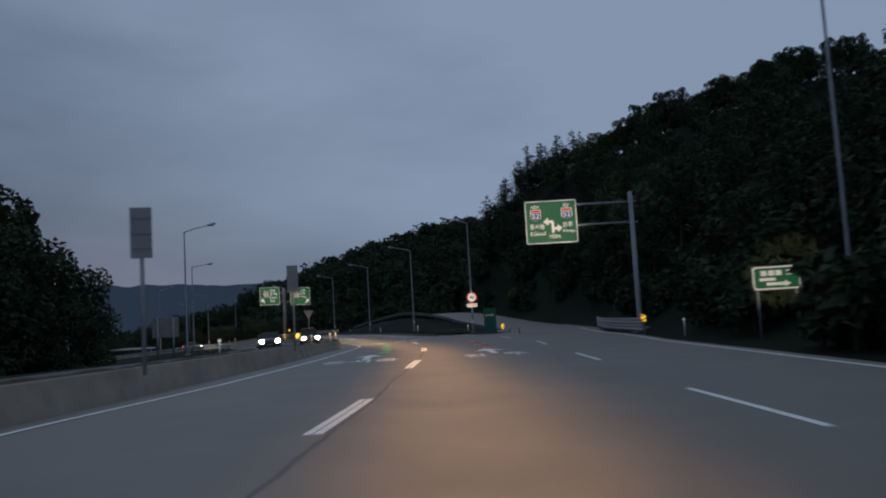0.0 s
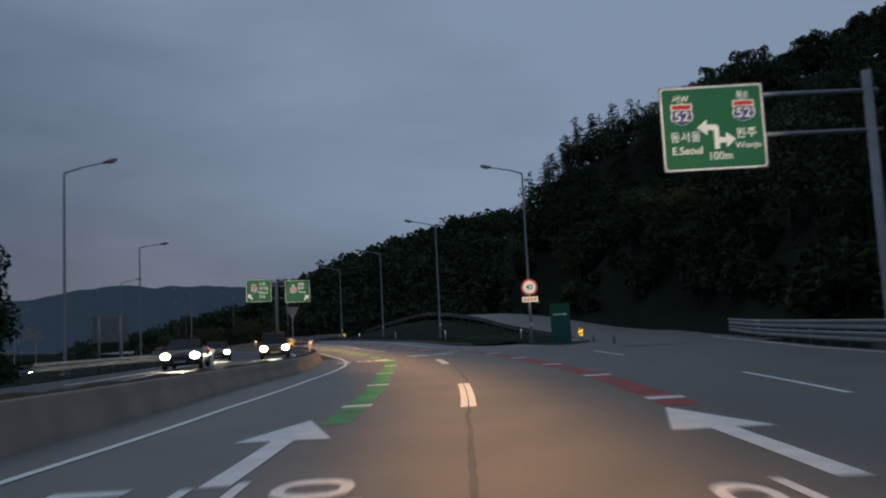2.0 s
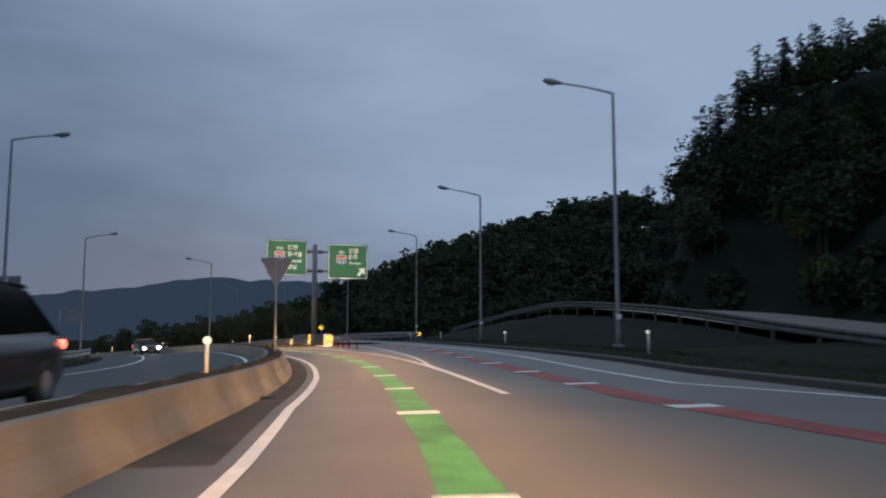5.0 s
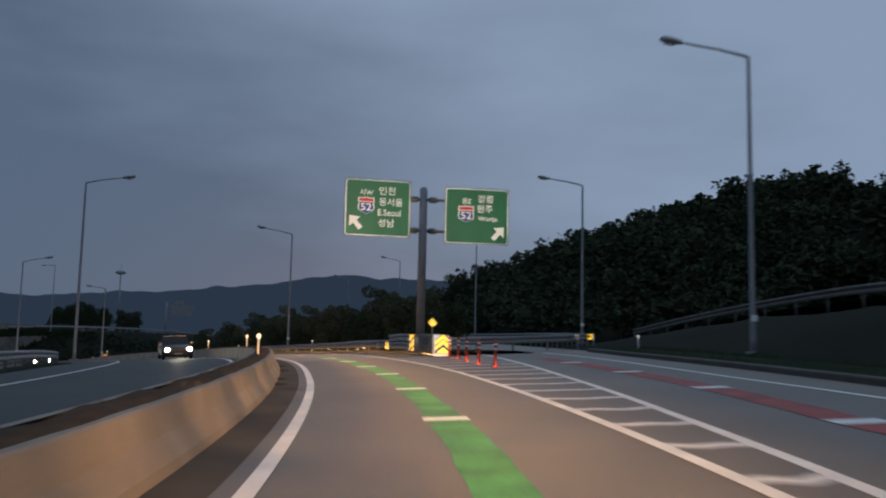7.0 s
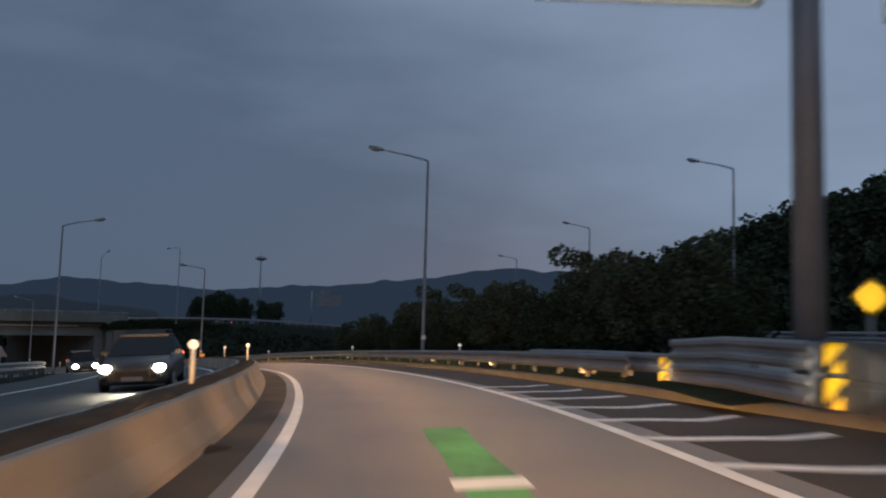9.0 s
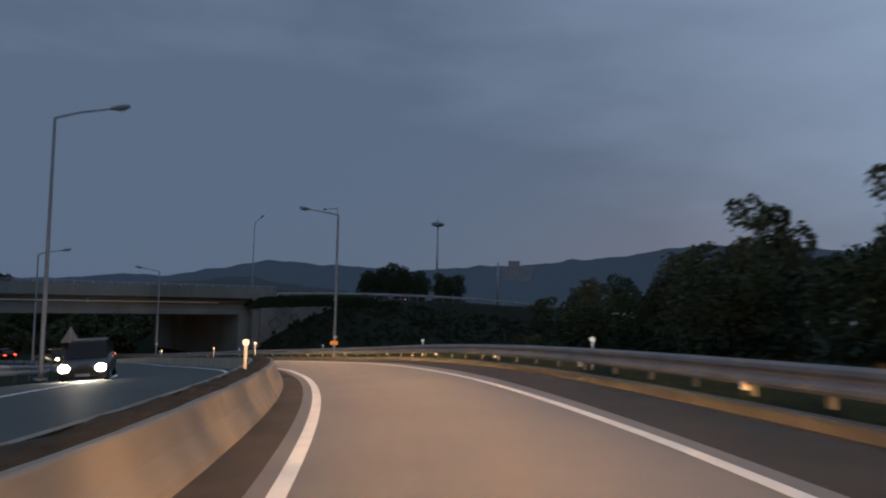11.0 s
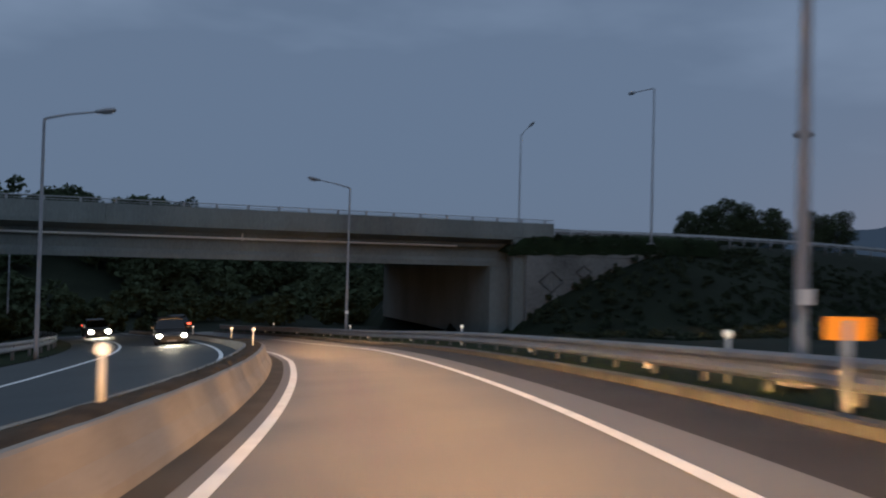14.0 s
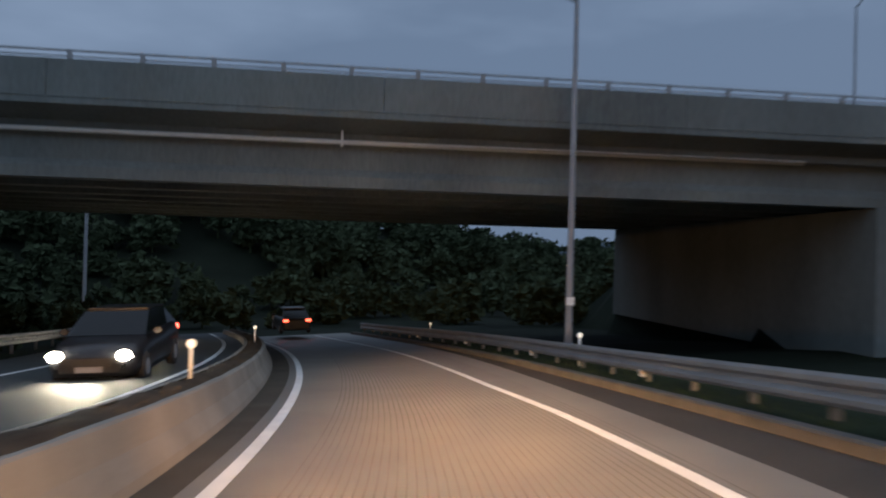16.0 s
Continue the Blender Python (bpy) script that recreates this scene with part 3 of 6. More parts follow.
tagged(verge_l, "dark grass verge beyond the oncoming carriageway", "verge", kind="structure")


def kerb(name, s0, s1, edge, length, label):
    root = empty(name, Matrix.Identity(4), label, "kerb", kind="structure")
    n = int((s1 - s0) / length)
    for i in range(n):
        a, b = s0 + i * length + 0.012, s0 + (i + 1) * length - 0.012
        sweep("kerbstone", a, b, length, lambda s: [(edge(s), -0.05), (edge(s), 0.13), (edge(s) - 0.03, 0.16), (edge(s) - 0.22, 0.16), (edge(s) - 0.22, -0.05)], KERBSTONE, root, closed=True)


def island_nose():
    """Kerbed tip of the grass island."""
    tip = [(9.69, 98.61, 0.41), (9.69, 90.15, 0.29), (9.29, 82.76, 0.22), (7.69, 80.60, 0.20), (6.09, 82.26, 0.19), (4.70, 86.88, 0.19), (2.50, 92.17, 0.18)]
    k = strip_along("kerb_island", tip, 1.2, [(0.11, -0.1), (0.11, 0.13), (0.08, 0.15), (-0.11, 0.15), (-0.11, -0.1)], KERBSTONE, closed=True)
    tagged(k, "pale concrete kerb round the island's tip", "kerb", kind="structure")
    bm = bmesh.new()
    ring = [bm.verts.new((x, y, 0.1 + z)) for x, y, z in tip] + [bm.verts.new(p) for p in ((1.07, 96.71, 0.45), (2.27, 109.43, 0.74), (7.57, 104.99, 1.02))]
    bm.faces.new(ring)
    g = finish("verge_tip", bm, GRASS)
    tagged(g, "dark grass on the tip of the island", "verge", kind="structure")


island_nose()


# ---- road markings ----
def line(name, s0, s1, d, width, mat, label, step=3.0, z=0.008, parent=None, lift=None):
    o = sweep(name, s0, s1, step, lambda s: [(d(s) + width / 2, z + (lift(s) if lift else 0)), (d(s) - width / 2, z + (lift(s) if lift else 0))], mat, parent)
    if parent is None:
        tagged(o, label, "road marking", kind="structure")
    return o


line("edge_line", -28, 298, left_line, 0.17, PAINT, "solid white edge line beside the median barrier", 1, 0.013)
line("lane_line", 91.6, 298, right_line, 0.17, PAINT, "solid white line on the right of the ramp lane", 1, 0.013)
second = curve_fn((96, -2.55), (105, -2.75), (112, -3.5), (117, -4.0), (126, -5.1), (136, -6.4), (143, -7.4))
line("gore_line", 96, 143, second, 0.17, PAINT, "solid white line along the hatched gore", 2)
edge_right = curve_fn((80, -11.5), (84, -9.6), (88, -8.0), (93, -6.35), (100, -6.6), (112, -7.6), (119, -8.2), (124, -8.5), (133, -9.4), (142, -10.2))
line("edge_line_right", 81, 142.4, edge_right, 0.15, PAINT, "white edge line beside the island's kerb", 2)
line("edge_line_far_right", -28, 78, lambda s: outer_right(s), 0.15, PAINT, "thin white line along the pavement's edge", 2)
line("opposite_line", 70, 298, lambda s: barrier_base(s) + 1.75, 0.15, PAINT, "white edge line of the oncoming carriageway", 3, 0.01, None, opposite_lift)
line("opposite_line_outer", 60, 298, lambda s: opposite_edge(s) - 2.6, 0.15, PAINT, "white outer edge line of the oncoming carriageway", 3, 0.01, None, opposite_lift)


def dash(s, d0, d1, length, wide=0.15, twin=False):
    def f(q):
        return d0 + (d1 - d0) * (q - s) / length
    root = empty("lane_dash", Matrix.Identity(4), "worn white lane dash on asphalt", "road marking", "lane dashes", "structure")
    if twin:
        for o in (0.085, -0.085):
            line("stripe", s, s + length, lambda q: f(q) + o, 0.145, PAINT, "", 2, 0.008, root)
    else:
        line("stripe", s, s + length, f, wide, PAINT, "", 2, 0.008, root)


dash(-22.5, 3.2, 2.55, 6.2, twin=True)
dash(-5.4, 2.9, 2.5, 6.2, twin=True)
dash(12.6, 1.70, 1.20, 5.7, twin=True)
dash(30.0, 0.26, -0.17, 6.1, twin=True)
dash(47.3, -0.72, -1.28, 6.6, twin=True)
dash(66.7, -2.4, -2.9, 6.0, twin=True)
for s, d0, d1 in ((-25.5, -3.6, -3.9), (-7.6, -4.2, -4.5), (10.2, -5.05, -5.25), (27.9, -6.28, -6.7), (46.0, -7.6, -8.4), (64.5, -9.6, -10.4)):
    dash(s, d0, d1, 6.0)

green_d = curve_fn((44, 1.85), (51.7, 1.3), (61.5, 0.6), (69.3, -0.2), (75, -0.68), (82, -0.6), (90, -0.53), (105, -0.75), (117, -0.86), (130, -1.02), (144.5, -0.67), (149.5, -0.7))
red_d = curve_fn((45.5, -4.35), (54.2, -5.1), (60.4, -5.5), (68.6, -6.0), (75.5, -6.4), (80, -6.1), (85, -5.1), (90, -4.45), (99.2, -4.7), (105, -4.95), (110.5, -5.3), (117, -6.0), (122, -6.7), (128, -7.3), (138, -8.1))


def guide(name, s0, s1, d, width, mat, label, marks):
    root = empty(name, Matrix.Identity(4), label, "road marking", kind="structure")
    def ragged(s):
        a, b = noise.noise((s * 0.8, width * 9, 0.0)), noise.noise((s * 0.8, width * 9, 5.0))
        return [(d(s) + width / 2 + 0.06 * a, 0.008), (d(s) - width / 2 + 0.06 * b, 0.008)]
    sweep("stripe", s0, s1, 0.5, ragged, mat, root)
    for first, gap, count in marks:
        for k in range(count):
            s = first + gap * k - 0.24
            line("cross_bar", s, s + 0.48, d, width + 0.12, PAINT, "", 0.4, 0.014, root)


guide("green_guide_line", 45.5, 149.2, green_d, 0.52, GREEN_PAINT, "green painted guide line with white cross bars", ((48.8, 6.6, 6), (88.5, 5.75, 3), (105.75, 6.05, 5), (135.0, 5.1, 3)))
guide("red_guide_line", 45.5, 137, red_d, 0.62, RED_PAINT, "red painted guide line with white cross bars", ((46.9, 7.1, 5), (82.5, 5.6, 3), (99.1, 5.68, 7)))


def gore_hatch():
    root = empty("gore_hatching", Matrix.Identity(4), "white hatching stripes on the asphalt gore", "road marking", kind="structure")
    s = 103.0
    while s < 158:
        def far(q):
            if q < 143:
                return second(q)
            return float(np.interp(q, [143, 146, 150, 156, 160], [-5.4, -5.0, -4.9, -4.6, -4.4]))
        a, b = right_line(s) - 0.05, far(s) + 0.05
        lean = 0.55 * (a - b)
        n = 9
        vs, fs = [], []
        for k in range(n + 1):
            f = k / n
            d = a + (b - a) * f
            bend = min(f, 1.3 - f) * 1.1
            q = s - lean * bend * (0.6 if s > 143 else 0.28) + 0.05 * math.sin(9 * f + s)
            vs += [at(q, d, 0.007), at(q + 0.27, d, 0.007)]
        for k in range(n):
            fs.append((2 * k, 2 * k + 1, 2 * k + 3, 2 * k + 2))
        from_arrays("hatch_stripe", vs, fs, PAINT, root)
        s += 1.93
    return root


gore_hatch()


def lane_arrow(s, d, turn):
    """A long arrow: shaft and two halves of the head, laid on the road."""
    bm = bmesh.new()
    a = radians(turn)
    for poly in ([(-0.17, 0), (0.17, 0), (0.17, 1.8), (-0.17, 1.8)], [(-0.17, 1.8), (0.17, 1.8), (0.17, 3.6), (-0.17, 3.6)], [(-0.72, 3.6), (0, 3.6), (0, 6.4)], [(0, 3.6), (0.72, 3.6), (0, 6.4)]):
        bm.faces.new([bm.verts.new(at(s + math.sin(a) * x + math.cos(a) * y, d - math.cos(a) * x + math.sin(a) * y, 0.011)) for x, y in poly])
    tagged(finish("lane_arrow", bm, PAINT), "long white lane arrow painted on the asphalt", "road marking", kind="structure")


lane_arrow(40.0, 2.4, -1.5)
lane_arrow(38.9, -3.85, -1)


def text_mesh(body, size=1.0, weight=0.0):
    c = bpy.data.curves.new("lettering", "FONT")
    c.body, c.size, c.align_x, c.align_y, c.offset, c.resolution_u = body, size, "CENTER", "CENTER", weight, 3
    o = bpy.data.objects.new("lettering", c)
    scene.collection.objects.link(o)
    me = bpy.data.meshes.new_from_object(o.evaluated_get(bpy.context.evaluated_depsgraph_get()))
    bpy.data.objects.remove(o)
    bpy.data.curves.remove(c)
    me.name = "lettering"
    return me


def road_text(body, s, d, width, length, mat=PAINT, label="white place name painted on the road"):
    me = text_mesh(body, 1.0, 0.012)
    xs = [v.co.x for v in me.vertices]
    ys = [v.co.y for v in me.vertices]
    cx, cy, w, h = (max(xs) + min(xs)) / 2, (max(ys) + min(ys)) / 2, max(xs) - min(xs), max(ys) - min(ys)
    for v in me.vertices:
        v.co = at(s + (v.co.y - cy) / h * length, d - (v.co.x - cx) / w * width, 0.011)
    me.materials.append(mat)
    o = new("road_lettering", me)
    return tagged(o, label, "road marking", kind="structure")


road_text("동서울", 38.7, 2.5, 3.5, 3.0)
road_text("원", 37.5, -2.75, 0.95, 2.9)
road_text("주", 37.2, -4.6, 1.1, 2.8)
road_text("동서울", 76.5, 0.6, 3.0, 2.6)
road_text("원주", 79.5, -3.6, 2.8, 2.4)


def road_crack():
    """Tarred joint that follows the lane dashes."""
    way = curve_fn((-24, 2.9), (-5.4, 2.45), (12.6, 1.45), (18.3, 1.0), (23.7, 0.77), (28.6, 0.34), (38.7, -0.29), (45.3, -0.54), (54.8, -1.48), (60.4, -2.03), (66, -2.5))

    def section(s):
        w = 0.035 + 0.03 * noise.noise((s * 0.9, 4.0, 0.0)) ** 2 * 4
        d = way(s) + 0.07 * noise.noise((s * 0.35, 1.0, 0.0)) + 0.03 * noise.noise((s * 1.7, 2.0, 0.0))
        return [(d + w, 0.005), (d - w, 0.005)]
    tagged(sweep("road_joint", -24, 66, 0.3, section, JOINT), "dark tarred joint running along the lane dashes", "road joint", kind="structure")


road_crack()


# ---- median barrier ----
def barrier():
    root = empty("median_barrier", Matrix.Identity(4), "low concrete median barrier with a soil strip on top", "barrier", kind="structure")
    L, s = 4.0, -30.0
    while s < 298:
        sweep("barrier_block", s + 0.003, s + L - 0.003, 2.0, lambda q: [(barrier_base(q), -0.05), (barrier_base(q) + 0.04, 0.1), (barrier_base(q) + 0.17, barrier_top(q) - 0.285), (barrier_base(q) + 0.24, barrier_top(q) - 0.025), (barrier_base(q) + 0.27, barrier_top(q)), (barrier_base(q) + 0.36, barrier_top(q)), (barrier_base(q) + 0.38, -0.05)], CONCRETE, root, closed=True)
        s += L
    sweep("soil_strip", -30, 298, 1.0, lambda q: [(barrier_base(q) + 0.30, barrier_top(q) - 0.025), (barrier_base(q) + 0.42, barrier_top(q) + 0.025 + 0.03 * math.sin(q * 2.3)), (barrier_base(q) + 0.62, barrier_top(q) + 0.045 + 0.04 * math.sin(q * 1.7 + 1)), (barrier_base(q) + 0.82, barrier_top(q) + 0.005 + 0.03 * math.sin(q * 3.1)), (barrier_base(q) + 0.90, barrier_top(q) - 0.055)], SOIL, root, smooth=True, label="dark planting soil")
    sweep("far_face", -30, 298, 3.0, lambda q: [(barrier_base(q) + 0.86, barrier_top(q)), (barrier_base(q) + 0.97, barrier_top(q)), (barrier_base(q) + 1.1, -0.05)], CONCRETE, root)



barrier()


def dirt_patch(s, length, height_m, seed):
    r = random.Random(seed)
    verts, faces = [], []
    for i in range(9):
        u = i / 8
        w = 0.30 * math.sin(math.pi * u) ** 0.7 * r.uniform(0.7, 1.2) + 0.02
        p = s + (u - 0.5) * length
        b = barrier_base(p) + 0.05
        verts += [at(p, b, 0.02 + height_m * math.sin(math.pi * u)), at(p, b - w * 0.5, 0.012 + 0.6 * height_m * math.sin(math.pi * u) * r.uniform(0.6, 1.2)), at(p, b - w, 0.007)]
    for i in range(8):
        for k in range(2):
            q = 3 * i + k
            faces.append((q, q + 1, q + 4, q + 3))
    tagged(from_arrays("dirt_patch", verts, faces, HEAP, None, True), "dark washed-up dirt at the barrier's foot", "dirt", "dirt patches")


for k, (s, length) in enumerate(((92.8, 0.9), (104.0, 0.7), (126.9, 1.0), (129.2, 0.9), (134.0, 1.2), (137.4, 1.4), (143.5, 1.6), (148.0, 1.0), (196.0, 0.7), (204.5, 1.1), (213.0, 0.8))):
    dirt_patch(s, length * 0.8, 0.03, 70 + k)


# ---- street lamps ----
def street_lamp(knee, head, base_z, board=False):
    """A steel pole with an upswept arm: knee and head in the plan, as (x, y, z)."""
    x, y, zk = knee
    m = Matrix.Translation((x, y, base_z))
    root = empty("street_lamp", m, "unlit grey steel street lamp with one arm", "street lamp", "street lamps")
    hx, hy, hz, zk = head[0] - x, head[1] - y, head[2] - base_z, zk - base_z
    part("pole", bm_tube([(0, 0, 0.1), (0, 0, 0.5), (0, 0, zk - 0.15), (0, 0, zk)], [0.112, 0.098, 0.06, 0.055], 10), POLE_STEEL, root)
    part("base_plate", bm_box(-0.22, 0.22, -0.22, 0.22, 0, 0.1, bevel=0.02), POLE_STEEL, root)
    d = Vector((hx, hy, 0))
    n = d.normalized()
    arm = [Vector((0, 0, zk - 0.05)), n * 0.12 + Vector((0, 0, zk + 0.03))]
    for f in (0.35, 0.7, 0.8):
        arm.append(d * f + Vector((0, 0, zk + 0.03 + (hz - zk) * (f ** 0.85))))
    part("arm", bm_tube(arm, [0.06, 0.055, 0.045, 0.04, 0.04], 8), POLE_STEEL, root)
    a = math.atan2(n.y, n.x)
    tilt = math.atan2(hz - zk, d.length)
    place = Matrix.Translation(d * 0.8 + Vector((0, 0, zk + 0.03 + (hz - zk) * 0.82))) @ Matrix.Rotation(a, 4, "Z") @ Matrix.Rotation(-tilt, 4, "Y")
    bm = bmesh.new()
    sec = [(-0.05, 0.05, 0.05), (0.08, 0.10, 0.08), (0.3, 0.17, 0.11), (0.55, 0.18, 0.12), (0.72, 0.12, 0.08), (0.78, 0.04, 0.03)]
    rings = []
    for px, w, h in sec:
        rings.append([bm.verts.new((px, w * math.cos(k * math.pi / 4), h * math.sin(k * math.pi / 4) + (0.02 if math.sin(k * math.pi / 4) > 0 else 0))) for k in range(8)])
    for q, w in zip(rings, rings[1:]):
        for k in range(8):
            bm.faces.new((q[k], q[(k + 1) % 8], w[(k + 1) % 8], w[k])).smooth = True
    bm.faces.new(rings[0][::-1])
    bm.faces.new(rings[-1])
    bmesh.ops.transform(bm, matrix=place, verts=bm.verts[:])
    lum = part("lamp_head", bm, POLE_STEEL, root)
    bm = bm_box(0.22, 0.6, -0.11, 0.11, -0.135, -0.10, bevel=0.015)
    bmesh.ops.transform(bm, matrix=place, verts=bm.verts[:])
    part("lens", bm, LAMP_GLASS, lum, "unlit lamp glass")
    if board:
        bm = bm_box(-0.11, 0.11, -0.13, -0.115, 1.14, 1.36)
        bmesh.ops.transform(bm, matrix=Matrix.Rotation(radians(board), 4, "Z"), verts=bm.verts[:])
        part("reflector", bm, REFLECTOR, root, "white reflective plate")
    return root


street_lamp((6.13, 87.0, 12.35), (3.42, 87.4, 13.0), 0.35, 5)
street_lamp((0.00, 108.70, 11.64), (-2.77, 108.74, 12.23), 0.80, 10)
street_lamp((-6.94, 133.40, 11.54), (-9.85, 132.60, 12.06), 0.95, 15)
street_lamp((-14.85, 158.30, 11.66), (-17.72, 158.33, 12.27), 1.04, 20)
street_lamp((-28.20, 186.80, 11.84), (-30.78, 186.35, 12.44), 0.75)
street_lamp((-45.09, 213.99, 11.70), (-47.46, 213.16, 12.24), 0.45)
street_lamp((-65.80, 248.00, 11.60), (-68.26, 247.20, 12.12), 0.00)
street_lamp((-42.02, 171.29, 10.21), (-44.34, 169.25, 10.64), -0.45, 40)
street_lamp((-81.55, 198.45, 6.6), (-82.1, 195.55, 6.82), -3.15, 65)
street_lamp((-123.20, 210.80, 3.27), (-123.50, 208.22, 3.69), -6.10, 75)
street_lamp((-21.5, 76.2, 11.55), (-18.8, 76.55, 12.2), 0.04)
street_lamp((-30.31, 113.27, 11.41), (-27.85, 114.03, 11.79), 0.04)
street_lamp((-44.65, 146.56, 10.40), (-42.65, 148.36, 11.02), -0.66)
street_lamp((-73.90, 174.67, 8.05), (-72.41, 176.94, 8.71), -2.86)
street_lamp((-111.16, 191.53, 3.93), (-110.83, 193.94, 4.45), -5.96)
street_lamp((17.75, 32.2, 16.2), (15.05, 32.6, 16.9), 0.2, 3)
street_lamp((-142.75, 239.2, 12.1), (-141.9, 239.85, 13.1), -0.1)
street_lamp((-121.95, 237.0, 13.15), (-124.65, 237.0, 13.15), 0.5)
street_lamp((-150.00, 172.00, 9.90), (-147.50, 173.00, 11.10), -1.30)
street_lamp((-168.23, 194.04, 0.91), (-167.50, 197.04, 1.73), -9.08)
street_lamp((-187.66, 192.17, -0.31), (-186.86, 195.18, 0.50), -10.14)


# ---- guard rails ----
BEAM = [(u, 1.28 * v) for u, v in [(0.0, 0.0), (0.03, 0.04), (0.03, 0.09), (-0.04, 0.135), (-0.04, 0.175), (0.03, 0.22), (0.03, 0.27), (0.0, 0.31), (-0.01, 0.31), (-0.005, 0.265), (-0.075, 0.2), (-0.075, 0.11), (-0.005, 0.045), (-0.01, 0.0)]]


def guard_rail(name, s0, s1, d, top, label, posts=2.0, double=False, toward=1, lift=None):
    root = empty(name, Matrix.Identity(4), label, "guard rail", "guard rails")
    s = s0
    while s < s1 - 0.5:
        e = min(s + 4.0, s1)
        sweep("beam", s + 0.004, e - 0.004, 2.0, lambda q: [(d(q) + toward * (0.10 + u), top - 0.40 + v + (lift(q) if lift else 0)) for u, v in BEAM], GALVANISED, root, closed=True, smooth=False)
        if double:
            sweep("beam", s + 0.004, e - 0.004, 2.0, lambda q: [(d(q) + toward * (0.10 + u), top - 0.86 + v) for u, v in BEAM], GALVANISED, root, closed=True)
        s = e
    s = s0 + 0.4
    me = None
    while s < s1:
        p = at(s, d(s), lift(s) if lift else 0)
        if me is None:
            bm = bm_tube([(0, 0, -0.35), (0, 0, top - 0.02)], 0.065, 10)
            o = part("post", bm, DARK_STEEL, root)
            me = o.data
        else:
            o = new("post", me)
            o.parent = root
        o.matrix_world = Matrix.Translation(p)
        s += posts
    return root


def rail_d(s):
    return ramp_kerb(s) - 0.75


guard_rail("guard_rail", 155, 298, rail_d, 0.72, "galvanised steel guard rail on round posts", 2.0)
guard_rail("guard_rail", 66, 298, lambda s: opposite_edge(s) + 0.9, 0.75, "galvanised steel guard rail beyond the oncoming lanes", 4.0, toward=-1, lift=opposite_lift)


def free_rail(name, points, top, label, posts=2.0, double=False, steel=None):
    steel = steel or GALVANISED
    root = empty(name, Matrix.Identity(4), label, "guard rail", "guard rails")
    m = len(points)
    strip_along("beam", points, 2.0, [(0.1 + u, top - 0.40 + v) for u, v in BEAM], steel, root, closed=True)
    if double:
        strip_along("beam", points, 2.0, [(0.1 + u, top - 0.86 + v) for u, v in BEAM], steel, root, closed=True)
    total = sum(math.dist(points[i], points[i + 1]) for i in range(m - 1))
    n = max(2, int(total / posts))
    me = None
    for i in range(n + 1):
        c = spline(points, (m - 1) * i / n)
        if me is None:
            o = part("post", bm_tube([(0, 0, -0.4), (0, 0, top - 0.02)], 0.06, 8), steel, root)
            me = o.data
        else:
            o = new("post", me)
            o.parent = root
        o.matrix_world = Matrix.Translation(c)
    return root


free_rail("guard_rail", [(x, y, z - 0.75) for x, y, z in FENCE], 0.78, "dull steel guard rail along the side road's bank", 3.0, steel=DARK_STEEL)
free_rail("guard_rail", [(14.53, 51.99, 0.18), (15.44, 62.01, 0.21), (17.07, 74.06, 0.29), (19.08, 84.06, 0.42)], 0.95, "double-beam guard rail in front of the sign post", 2.0, True)
free_rail("guard_rail", [(x, y, z) for x, y, z in BANK_TOP], 0.75, "guard rail along the top of the embankment", 2.5)
free_rail("guard_rail", [(-13.82, 154.01, 0.93), (-17.90, 163.45, 0.96), (-24.24, 176.52, 0.88), (-35.06, 194.81, 0.75), (-58.89, 235.20, 0.26)], 0.75, "guard rail beside the branch lane", 2.5)


